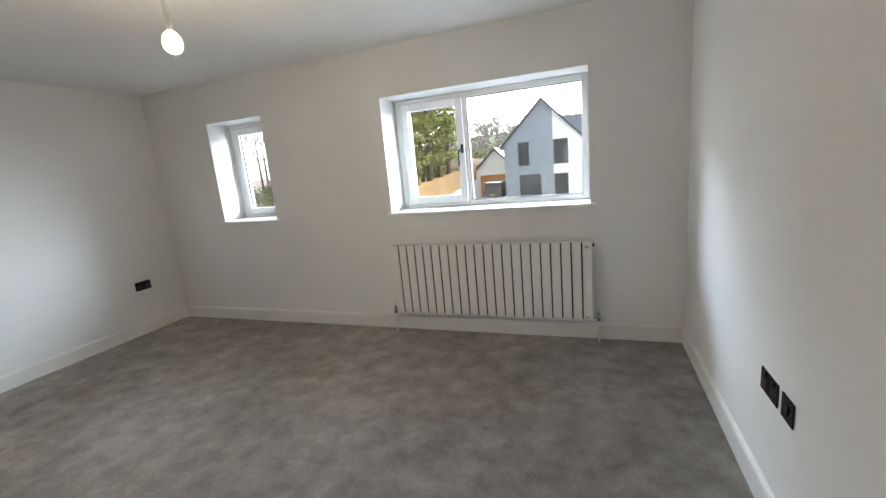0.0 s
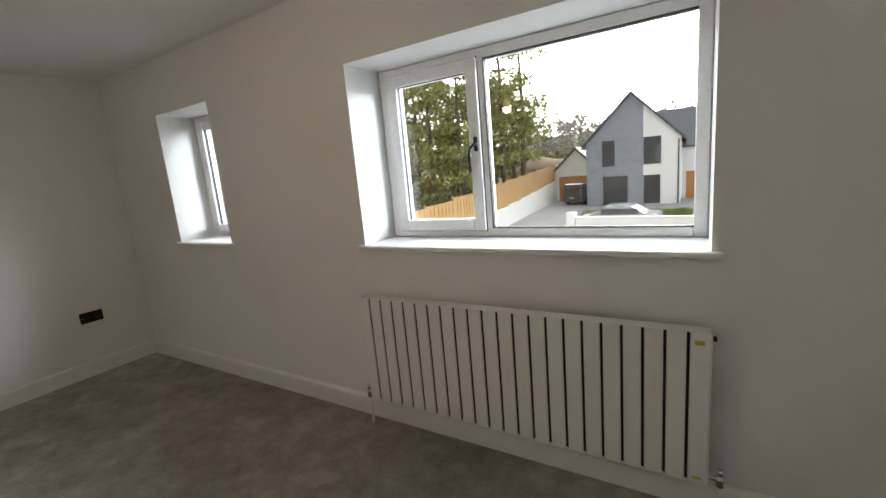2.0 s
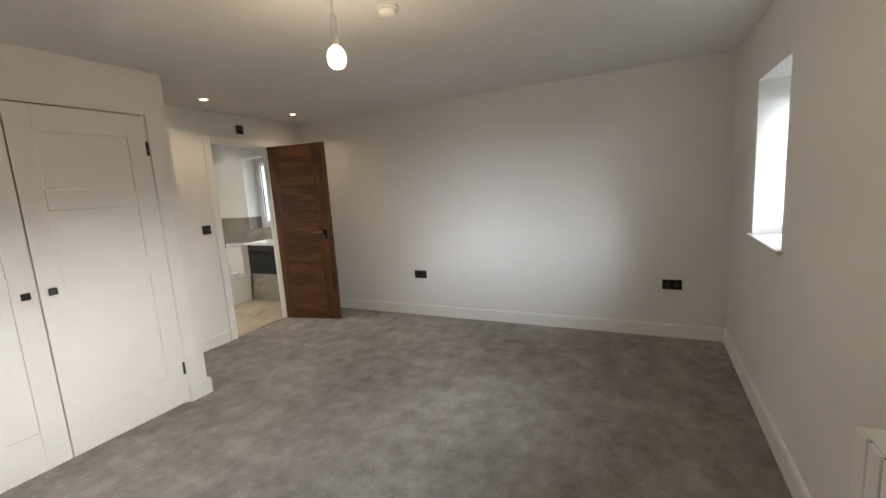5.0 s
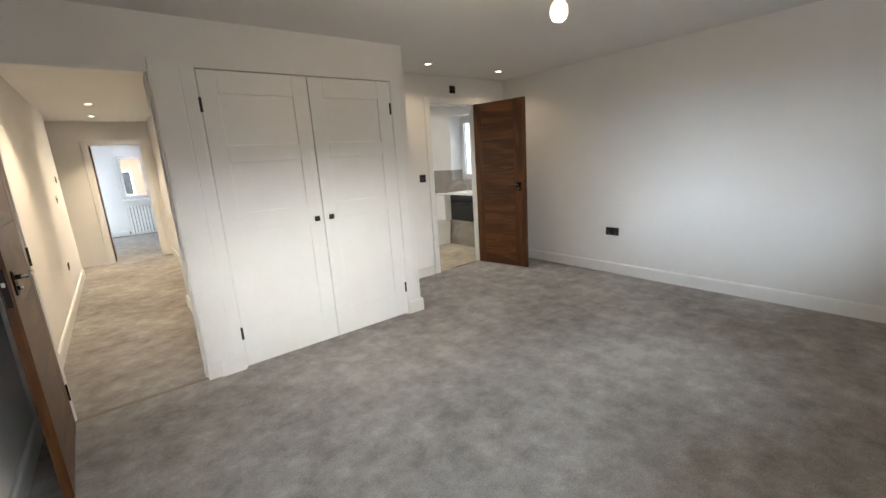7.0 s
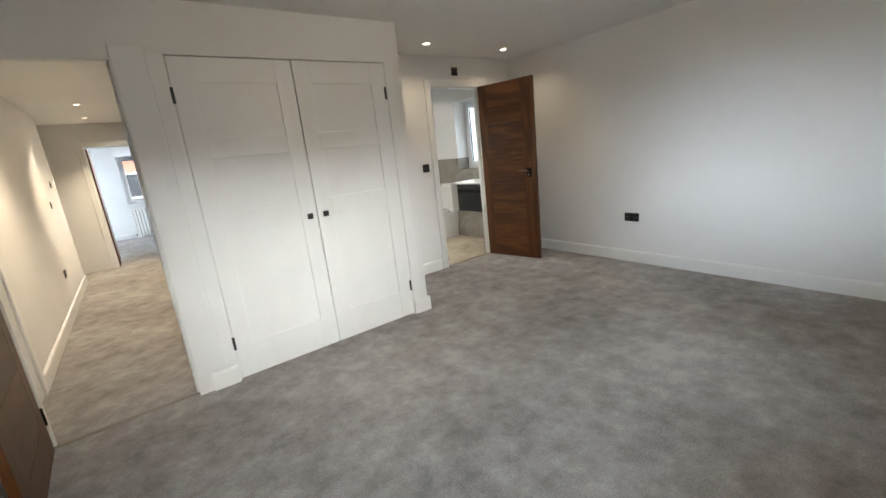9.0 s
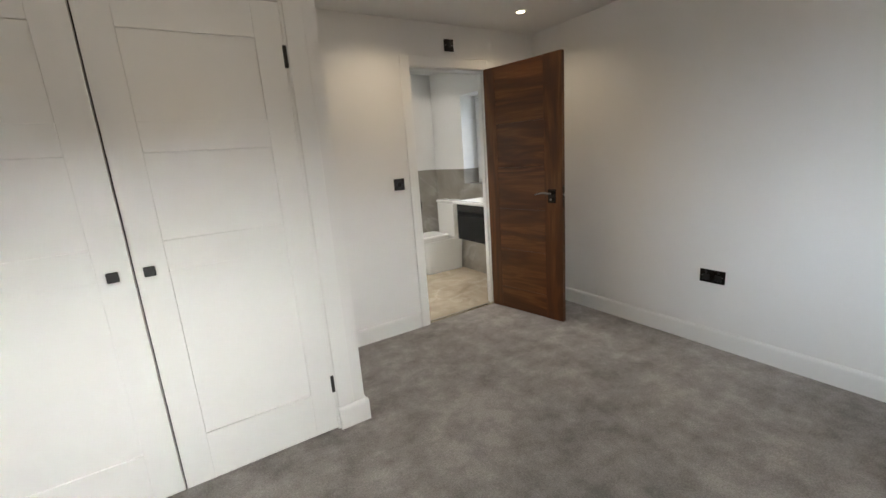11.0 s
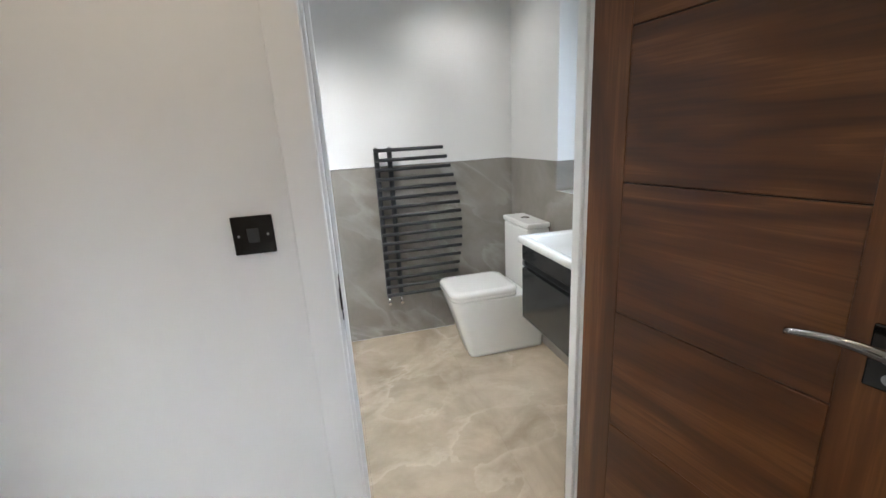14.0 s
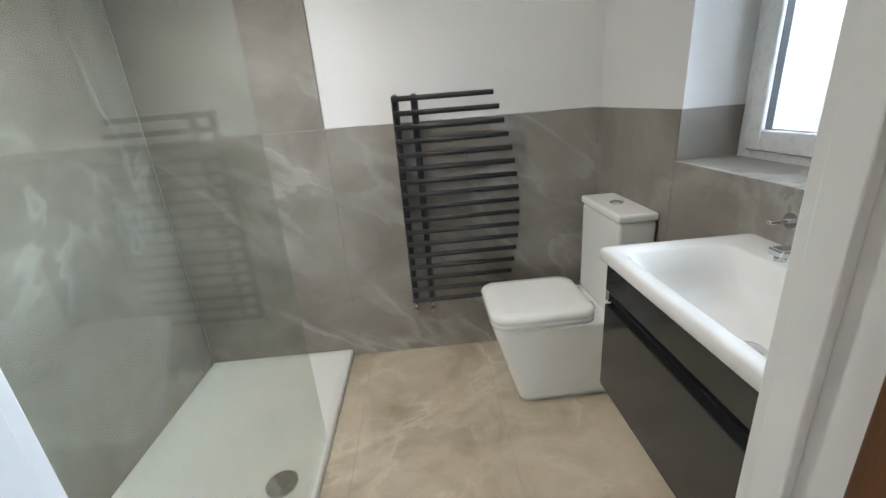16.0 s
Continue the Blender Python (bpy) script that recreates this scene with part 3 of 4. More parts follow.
# ---- electrics ----
def plate(name, m, w, label, category, kind_of, group=""):
    """A black nickel wall plate; local x along the wall, y out of it, z up, centred."""
    root = thing(name, m, label, category, group)
    h = 0.086
    part("face_plate", B((-w / 2, 0, -h / 2), (w / 2, 0.006, h / 2), bev=0.0025), BLACKN, root)
    if kind_of == "socket":
        for cx in ((-0.036, 0.036) if w > 0.1 else (0,)):
            part("outlet", B((cx - 0.020, 0.0058, -0.026), (cx + 0.020, 0.0075, 0.012), bev=0.001), BLACKP, root)
            part("rocker", B((cx - 0.007, 0.0058, 0.020), (cx + 0.007, 0.0105, 0.036), bev=0.002), BLACKP, root)
    elif kind_of == "switch":
        part("rocker", B((-0.012, 0.0058, -0.016), (0.012, 0.0100, 0.016), bev=0.002), BLACKP, root)
    for sx in ((-0.030, 0.030) if w < 0.1 else (-0.060, 0.060)):
        part("screw", tube(bmesh.new(), (sx, 0.0055, 0), (sx, 0.0075, 0), 0.0035, 0.003, 10), CHROME, root)
    return root


SOCK = "black nickel double socket on the white wall"
plate("double_socket", pose(XW, 2.997, 0.470, 0, 0, -90), 0.150, SOCK, "socket", "socket", "wall sockets")
plate("double_socket", pose(XW, 0.517, 0.470, 0, 0, -90), 0.150, SOCK, "socket", "socket", "wall sockets")
plate("double_socket", pose(XE, 1.955, 0.490, 0, 0, 90), 0.150, SOCK, "socket", "socket", "wall sockets")
plate("aerial_plate", pose(XE, 1.805, 0.490, 0, 0, 90), 0.090, "black nickel aerial plate beside a double socket", "wall plate", "switch")
plate("double_socket", pose(XR, -0.405, 0.470, 0, 0, 90), 0.150, "black nickel double socket beside the wardrobe", "socket", "socket", "wall sockets")
plate("light_switch", pose(-2.449, YD, 1.159, 0, 0, 0), 0.086, "black nickel light switch by the shower room door", "switch", "switch")
plate("fan_isolator", pose(-2.970, YD, 2.153, 0, 0, 0), 0.086, "black isolator switch above the shower room door", "switch", "switch")
plate("light_switch", pose(0.922, -4.666, 1.425, 0, 0, 90), 0.086, "small dark switch on the landing wall", "switch", "switch")
plate("thermostat", pose(0.922, -4.15, 1.18, 0, 0, 90), 0.070, "small dark control on the landing wall", "thermostat", "switch")
plate("double_socket", pose(0.922, -3.51, 0.43, 0, 0, 90), 0.150, "black socket low on the landing wall", "socket", "socket", "wall sockets")


def downlight(x, y):
    root = thing("downlight", pose(x, y, CEIL), "lit round recessed downlight with white rim", "downlight", "downlights")
    part("rim", lathe(bmesh.new(), [(0.043, 0.0), (0.043, -0.004), (0.038, -0.007), (0.030, -0.006), (0.030, 0.0)]), WHITEP, root)
    part("lens", lathe(bmesh.new(), [(0.029, -0.001), (0.029, -0.004), (0.015, -0.0055), (0.002, -0.006)]), LEDGLOW, root)


# The fitting at (0.40, -1.6) is added for the unseen near landing lamp.
for x, y in ((-2.315, -0.62), (-3.32, -0.62), (0.40, -3.95), (0.40, -5.22), (0.40, -1.6), (-3.42, -2.43), (-2.45, -2.0)):
    downlight(x, y)


def pendant(x, y):
    root = thing("pendant_light", pose(x, y, CEIL), "bare lit bulb on a white pendant cord", "pendant light")
    part("ceiling_rose", lathe(bmesh.new(), [(0.045, 0.0), (0.044, -0.012), (0.030, -0.022), (0.008, -0.026)]), WHITEP, root)
    part("cord", tube(bmesh.new(), (0, 0, -0.02), (0, 0, -0.185), 0.004, seg=8), WHITEP, root)
    part("lamp_holder", lathe(bmesh.new(), [(0.008, -0.18), (0.013, -0.195), (0.014, -0.235), (0.016, -0.24), (0.016, -0.270), (0.013, -0.275), (0.012, -0.2955)]), WHITEP, root)
    part("bulb", lathe(bmesh.new(), [(0.012, -0.296), (0.016, -0.299), (0.026, -0.307), (0.035, -0.322), (0.0385, -0.342), (0.0365, -0.358), (0.029, -0.372), (0.016, -0.380), (0.002, -0.382)]), BULBGLOW, root, "glowing opal bulb")


pendant(-1.262, 1.694)
det = thing("smoke_detector", pose(-1.715, 1.664, CEIL), "white round smoke detector on the ceiling", "smoke detector")
part("base", lathe(bmesh.new(), [(0.052, 0.0), (0.052, -0.012), (0.050, -0.014)]), WHITEP, det)
part("cap", lathe(bmesh.new(), [(0.046, -0.013), (0.045, -0.026), (0.036, -0.034), (0.004, -0.036)]), WHITEP, det)


# ---- radiator ----
def radiator(m, width, z0, z1, n, label, group=""):
    """Flat-panel radiator; local x along, y out of the wall, z up."""
    root = thing("radiator", m, label, "radiator", group)
    p = width / n
    proto = None
    for i in range(n):
        if proto is None:
            proto = part("panel", B((0.005, 0.101, z0), (p - 0.005, 0.110, z1), bev=0.0035), RADW, root)
        else:
            ob = new("panel", proto.data)
            ob.parent = root
            ob.location = (i * p, 0, 0)
    for z in (z0 + 0.0005, z1 - 0.0245):
        part("header", B((0.0075, 0.050, z), (width - 0.0075, 0.0782, z + 0.024), bev=0.002), RADW, root)
    # Dark slab added behind the panels, colouring in the shade of the gaps.
    part("convector", B((0.0075, 0.079, z0 + 0.004), (width - 0.0075, 0.100, z1 - 0.004)), GASKET_AND_SHADE, root, "dark backing for the shade in the gaps between panels")
    part("top_grille", B((0.0075, 0.048, z1 - 0.0035), (width - 0.0075, 0.1005, z1 + 0.001), bev=0.001), RADW, root)
    for x in (0.001, width - 0.007):
        part("end_plate", B((x, 0.046, z0 + 0.002), (x + 0.006, 0.1005, z1 - 0.002), bev=0.002), RADW, root)
    for x in (0.16, width - 0.16):
        part("bracket", B((x - 0.02, 0, z0 + 0.1), (x + 0.02, 0.0785, z1 - 0.1), bev=0.002), RADW, root)
    for x, s in ((-0.035, -1), (width + 0.035, 1)):
        bm = tube(bmesh.new(), (x, 0.075, z0 - 0.015), (x, 0.075, z0 + 0.03), 0.014)
        tube(bm, (x, 0.075, z0 + 0.03), (x, 0.075, z0 + 0.05), 0.010)
        tube(bm, (x, 0.075, z0 + 0.012), (x - s * 0.04, 0.075, z0 + 0.012), 0.009)
        v = part("valve", bm, CHROME, root, "metal radiator valve")
        part("pipe", tube(bmesh.new(), (x, 0.075, 0), (x, 0.075, z0 - 0.014), 0.008), RADW, v)
    for z, h in ((z1 - 0.035, 0.009), (z0 + 0.02, 0.005)):
        part("sticker", B((0.022, 0.1102, z - h), (0.052, 0.1106, z + h)), YELLOW, root, "small yellow label")
    part("air_vent", tube(bmesh.new(), (0, 0.08, z1 - 0.026), (-0.012, 0.08, z1 - 0.026), 0.009), BLACKN, root)


radiator(pose(0.342, YN, 0, 0, 0, 180) @ pose(0, 0, 0), 1.56, 0.180, 0.753, 22, "wide white flat panel radiator under the window")
radiator(pose(-0.36, -9.9, 0), 0.52, 0.06, 0.70, 8, "white radiator under the far window")

# ---- shower room ----
setting("floor_ensuite", B((XW, YB - 0.01, -0.2), (XB + 0.01, YD - 0.061, -0.0065)), GROUT, "grout bed under the beige stone floor tiles", "floor")
FE = bpy.data.objects["floor_ensuite"]


def wall_tiles(parent_name, axis, u0, u1, face, side, z_rows, width=0.60, start=None, u_lo=None):
    """Stone-look wall tiles 9 mm thick with 1.5 mm joints."""
    par = bpy.data.objects[parent_name]
    k = 0
    us = [u0]
    x = u0 + (start or width)
    while x < u1 - 0.02:
        us.append(x)
        x += width
    us.append(u1)
    for a, c in zip(us, us[1:]):
        for z0, z1 in zip(z_rows, z_rows[1:]):
            f0, f1 = face - side * 0.0085, face
            lo, hi = ((a + 0.0004, f0, z0 + 0.0004), (c - 0.0004, f1, z1 - 0.0004))
            if axis == "y":
                lo, hi = (lo[1], lo[0], lo[2]), (hi[1], hi[0], hi[2])
            part("tile", B(lo, hi), WALLTILE, par)


# ---- sanitary ware ----
def toilet():
    root = thing("toilet", pose(-3.83, -2.385, 0), "white close-coupled toilet with closed soft square lid", "toilet")
    # local x is out of the wall
    rings = []
    for z, front, hy, r in ((0.0, 0.500, 0.110, 0.035), (0.02, 0.508, 0.113, 0.040), (0.15, 0.545, 0.132, 0.05), (0.30, 0.590, 0.158, 0.06), (0.385, 0.612, 0.172, 0.07), (0.398, 0.612, 0.172, 0.07)):
        rings.append([(x, y, z) for x, y in rrect((front + 0.004) / 2, 0, (front - 0.004) / 2, hy, r)])
    part("pan", loft(bmesh.new(), rings), CERAMIC, root)
    rings = []
    for z, front, hy, r, b0 in ((0.400, 0.618, 0.176, 0.06, 0.20), (0.417, 0.622, 0.178, 0.065, 0.20), (0.420, 0.618, 0.174, 0.06, 0.20), (0.423, 0.622, 0.178, 0.065, 0.20), (0.444, 0.622, 0.178, 0.065, 0.20), (0.454, 0.612, 0.168, 0.06, 0.21), (0.457, 0.58, 0.14, 0.05, 0.24)):
        rings.append([(x, y, z) for x, y in rrect((front + b0) / 2, 0, (front - b0) / 2, hy, r)])
    part("seat_lid", loft(bmesh.new(), rings), CERAMIC, root, "closed white seat and lid")
    part("cistern", B((0.004, -0.175, 0.3985), (0.148, 0.175, 0.795), bev=0.014, seg=3), CERAMIC, root)
    lid = part("cistern_lid", B((0.002, -0.180, 0.796), (0.154, 0.180, 0.828), bev=0.010, seg=3), CERAMIC, root)
    part("flush_button", lathe(bmesh.new(), [(0.026, 0.8275), (0.026, 0.833), (0.020, 0.836), (0.003, 0.836)], (0.078, 0.0, 0)), CHROME, lid, "chrome flush button")
    for y in (-0.07, 0.07):
        part("seat_hinge", tube(bmesh.new(), (0.190, y - 0.02, 0.418), (0.190, y + 0.02, 0.418), 0.012), CHROME, root)


toilet()


def vanity():
    root = thing("vanity_unit", pose(-3.83, 0, 0), "wall-hung anthracite gloss vanity unit with two drawers", "vanity unit")
    y0, y1 = -1.755, -1.165
    part("carcass", B((0.0, y0, 0.492), (0.375, y1, 0.741), bev=0.002), VANITYD, root)
    part("top_rail", B((0.345, y0, 0.7415), (0.375, y1, 0.777), bev=0.001), VANITYD, root)
    part("drawer_front", B((0.3755, y0, 0.778), (0.398, y1, 0.850), bev=0.002), VANITY, root)
    part("drawer_front", B((0.3755, y0, 0.490), (0.398, y1, 0.738), bev=0.002), VANITY, root)
    for y in (y0 - 0.0165, y1):
        part("side_panel", B((0.0, y + 0.0002, 0.490), (0.375, y + 0.016, 0.852), bev=0.001), VANITY, root)
    part("bracket_cap", B((0.378, y0 - 0.012, 0.742), (0.392, y0 + 0.004, 0.772), bev=0.002), CHROME, root)


vanity()


def basin():
    root = thing("basin", pose(-3.83, -1.475, 0.853), "white ceramic inset basin with rectangular bowl", "basin")
    hx, hy = 0.203, 0.317
    cx = 0.203
    top = 0.030
    R = lambda z, a, c, r, x=cx: [(px, py, z) for px, py in rrect(x, 0, a, c, r, 5)]
    rings = [R(0.0, hx - 0.002, hy - 0.002, 0.008), R(0.004, hx, hy, 0.010), R(top - 0.006, hx, hy, 0.012), R(top - 0.001, hx - 0.004, hy - 0.004, 0.012), R(top, hx - 0.010, hy - 0.010, 0.012),
             R(top, 0.135, 0.262, 0.035, cx + 0.035), R(top - 0.004, 0.129, 0.256, 0.035, cx + 0.035), R(top - 0.055, 0.119, 0.236, 0.045, cx + 0.035), R(top - 0.108, 0.098, 0.195, 0.05, cx + 0.03), R(top - 0.122, 0.075, 0.15, 0.04, cx + 0.03), R(top - 0.126, 0.03, 0.03, 0.025, cx + 0.03)]
    bm = loft(bmesh.new(), rings, cap=False)
    bm.faces.new(list(bm.verts)[-len(rings[-1]):])
    part("bowl", bm, CERAMIC, root)
    part("waste", lathe(bmesh.new(), [(0.030, -0.097), (0.030, -0.090), (0.024, -0.086), (0.002, -0.085)], (cx + 0.03, 0, 0)), CHROME, root, "chrome basin waste")


basin()
tap = thing("wall_tap", pose(-3.83, -1.555, 0.925), "chrome wall-mounted basin tap", "tap")
bm = tube(bmesh.new(), (0, 0, 0), (0.012, 0, 0), 0.026, 0.024)
part("flange", bm, CHROME, tap)
bm = box(bmesh.new(), (0.010, -0.018, -0.006), (0.150, 0.018, 0.010), 0.004)
tube(bm, (0.135, 0, -0.006), (0.135, 0, -0.016), 0.011)
part("spout", bm, CHROME, tap)
bm = tube(bmesh.new(), (0, -0.10, 0.03), (0.035, -0.10, 0.03), 0.020, 0.019)
box(bm, (0.030, -0.106, 0.026), (0.085, -0.094, 0.034), 0.002)
part("control", bm, CHROME, tap)


def towel_rail():
    root = thing("towel_radiator", pose(0, YB, 0), "anthracite towel radiator with curved staggered rails", "towel radiator")
    for x in (-2.902, -2.985):
        bm = tube(bmesh.new(), (x, 0.055, 0.315), (x, 0.055, 1.295), 0.016, seg=18)
        u = part("upright", bm, RAILG, root)
        part("top_cap", tube(bmesh.new(), (x, 0.055, 1.2952), (x, 0.055, 1.304), 0.012, 0.008), CHROME, u)
        bm = tube(bmesh.new(), (x, 0.055, 0.262), (x, 0.055, 0.3148), 0.010)
        tube(bm, (x, 0.055, 0.275), (x, 0.004, 0.275), 0.008)
        tube(bm, (x, 0.055, 0.27), (x, 0.085, 0.27), 0.011)
        part("valve", bm, CHROME, u, "chrome radiator valve")
        for z in (0.42, 1.16):
            part("bracket", tube(bmesh.new(), (x, 0.0, z), (x, 0.04, z), 0.010), RAILG, u)
    n = 17
    for i in range(n):
        z = 1.283 - i * (1.283 - 0.330) / (n - 1)
        e = -3.325 - 0.105 * (1 - ((i - 8.5) / 8.5) ** 2)
        part("rail", tube(bmesh.new(), (-2.888, 0.082, z), (e, 0.082, z), 0.0115, seg=14), RAILG, root)


towel_rail()


def shower():
    tray = thing("shower_tray", pose(0, 0, 0), "low white stone resin shower tray with chrome waste", "shower tray")
    x0, x1, y0, y1 = -2.530, XB - 0.002, YB + 0.002, YD - 0.112
    cx, cy, hx, hy = (x0 + x1) / 2, (y0 + y1) / 2, (x1 - x0) / 2, (y1 - y0) / 2
    R = lambda z, d, r: [(a, c, z) for a, c in rrect(cx, cy, hx - d, hy - d, r, 4)]
    part("tray", loft(bmesh.new(), [R(0.0, 0, 0.006), R(0.036, 0, 0.006), R(0.040, 0.004, 0.008), R(0.040, 0.045, 0.02), R(0.036, 0.052, 0.02), R(0.027, 0.075, 0.03), R(0.025, 0.25, 0.04)]), TRAYW, tray)
    part("waste", lathe(bmesh.new(), [(0.056, 0.026), (0.056, 0.033), (0.048, 0.038), (0.01, 0.040)], (-2.395, -1.955, 0)), GUN, tray, "domed chrome waste cover")
    sc = thing("shower_screen", pose(-2.512, 0, 0), "fixed clear glass shower screen with chrome channel", "shower screen")
    part("glass_panel", B((-0.004, -2.150, 0.0402), (0.004, YD - 0.104, 2.0)), SHOWERG, sc, shadow=False)
    part("channel", B((-0.012, YD - 0.126, 0.041), (0.012, YD - 0.104, 2.0), bev=0.001), CHROME, sc)


shower()

# ---- tiles ----
ZLOW = (0.0, 1.18)
ZALL = (0.0, 1.18, CEIL)
wall_tiles("wall_ensuite_back", "x", XW + 0.001, -2.572, YB, 1, ZLOW, 1.20, 0.63)
wall_tiles("wall_ensuite_back", "x", -2.572, XB - 0.001, YB, 1, ZALL, 1.20, 0.79)
wall_tiles("wall_ensuite_east", "y", YB + 0.001, YD - 0.102, XB, -1, ZALL, 1.20, 1.20)
wall_tiles("wall_west", "y", YB + 0.001, W3[0] - 0.001, XW + 0.009, 1, ZLOW, 0.70)
wall_tiles("wall_west", "y", W3[0], YD - 0.102, XW + 0.009, 1, (0.0, 1.0095), 1.20)
REV = bpy.data.objects["wall_west"]
part("tile", B((XW - 0.20, W3[0], W3[2] - 0.001), (XW + 0.012, W3[1], W3[2] + 0.009), bev=0.001), WALLTILE, REV)
part("tile", B((XW - 0.198, W3[0] + 0.0005, W3[2] + 0.0095), (XW + 0.0085, W3[0] + 0.009, 1.18)), WALLTILE, REV)
tagged(part("tile_trim", B((-2.575, YB - 0.009, 1.181), (-2.5725, YB + 0.0015, CEIL)), CHROME), "thin metal tile edge trim", "trim", kind="structure")
tagged(part("tile_trim", B((XW + 0.01, YB - 0.009, 1.1805), (-2.576, YB + 0.0015, 1.1835)), CHROME), "thin metal tile edge trim", "trim", kind="structure")
fx = [XW + 0.001, -3.235, -2.635, -2.035, XB]
fy = [YB + 0.001, -2.43, -1.83, -1.23, YD - 0.062]
for a, c in zip(fx, fx[1:]):
    for d, e in zip(fy, fy[1:]):
        part("tile", B((a + 0.0004, d + 0.0004, -0.008), (c - 0.0004, e - 0.0004, -0.001)), FLOORTILE, FE)


# ---- outdoors ----
GZ = -2.7
TARMAC = plain("driveway_tarmac", (0.30, 0.30, 0.305), 0.9, vary=0.12, scale=0.8, bump=0.3, bump_scale=60)
EARTH = plain("bare_earth", (0.16, 0.11, 0.075), 0.95, vary=0.4, scale=0.5, bump=0.5, bump_scale=9)
GRASS = plain("rough_grass", (0.10, 0.12, 0.04), 0.95, vary=0.4, scale=0.6, bump=0.5, bump_scale=20)
RENDER = plain("white_render", (0.78, 0.78, 0.77), 0.8, vary=0.03, scale=0.7, bump=0.15, bump_scale=60)
CLAD = plain("grey_stone_cladding", (0.26, 0.29, 0.33), 0.75, vary=0.28, scale=3.2, bump=0.4, bump_scale=12)
SLATE = plain("slate_roof", (0.085, 0.09, 0.11), 0.6, vary=0.2, scale=2.5, bump=0.3, bump_scale=14)
LARCH = plain("new_fence_timber", (0.46, 0.27, 0.10), 0.75, vary=0.18, scale=1.2, bump=0.2, bump_scale=40)
OAKDOOR = plain("orange_timber_door", (0.45, 0.20, 0.06), 0.6, vary=0.15, scale=2)
DARKWIN = plain("dark_window_glass", (0.03, 0.035, 0.04), 0.08, vary=0.1)
DARKFR = plain("dark_grey_frame", (0.05, 0.055, 0.06), 0.4)
VANPAINT = plain("dark_van_paint", (0.03, 0.03, 0.034), 0.25, coat=0.5)
CARPAINT = plain("silver_car_paint", (0.28, 0.29, 0.31), 0.25, metal=0.3, coat=0.5)
TYRE = plain("tyre_rubber", (0.015, 0.015, 0.015), 0.8)
LAMPRED = plain("red_lamp_lens", (0.4, 0.02, 0.02), 0.2)
BLUESTEEL = plain("blue_container_steel", (0.02, 0.16, 0.55), 0.5, vary=0.1)
BARK = plain("bark", (0.13, 0.095, 0.07), 0.95, vary=0.35, scale=5, bump=0.6, bump_scale=25)
BRICK = plain("red_brick", (0.32, 0.13, 0.09), 0.85, vary=0.25, scale=6, bump=0.4, bump_scale=30)


def leafy(name, a, c):
    m, t, b = tree_of(name)
    g = t.nodes.new("ShaderNodeNewGeometry")
    r = ramp_of(t, g.outputs["Random Per Island"], [(0.0, a), (1.0, c)])
    t.links.new(r.outputs["Color"], b.inputs["Base Color"])
    b.inputs["Roughness"].default_value = 0.8
    return m


NEEDLE = leafy("pine_needles", (0.11, 0.13, 0.03), (0.38, 0.37, 0.11))
IVY = leafy("ivy_leaves", (0.025, 0.05, 0.015), (0.07, 0.11, 0.03))
HEDGE = leafy("hedge_leaves", (0.10, 0.16, 0.03), (0.25, 0.33, 0.07))
SCRUB = leafy("scrub_leaves", (0.07, 0.09, 0.03), (0.26, 0.22, 0.09))
# Twig colour lightened to carry the distance haze.
TWIG_HAZED = leafy("hazed_far_twigs", (0.26, 0.24, 0.22), (0.42, 0.39, 0.36))

setting("ground", B((-600, -600, GZ - 0.3), (600, 1200, GZ)), TARMAC, "grey driveway and ground outside", "ground")

FA, FB = Vector((-8.75, 5.0)), Vector((-12.0, 47.0))


def along(q):
    return FA.lerp(FB, q)


def bank():
    """Wooded bank behind the fence, rising away from it."""
    bm = bmesh.new()
    nu, nv = 50, 40
    grid = []
    for i in range(nu):
        row = []
        p = FA + (FB - FA) * (-0.15 + 2.6 * i / (nu - 1))
        for j in range(nv):
            d = 0.25 + 70 * (j / (nv - 1)) ** 1.6
            z = -1.6 + 0.9 * max(0, i / nu) + 0.035 * d + 0.5 * noise.noise((p.x * 0.1 + d * 0.13, p.y * 0.1, 0)) + 0.15 * noise.noise((d * 0.7, p.y * 0.6, 3))
            row.append(bm.verts.new((p.x - d, p.y + 0.05 * d, z)))
        grid.append(row)
    for i in range(nu - 1):
        for j in range(nv - 1):
            bm.faces.new((grid[i][j], grid[i + 1][j], grid[i + 1][j + 1], grid[i][j + 1])).smooth = True
    setting("bank", bm, EARTH, "bare brown earth bank behind the timber fence", "ground")


bank()


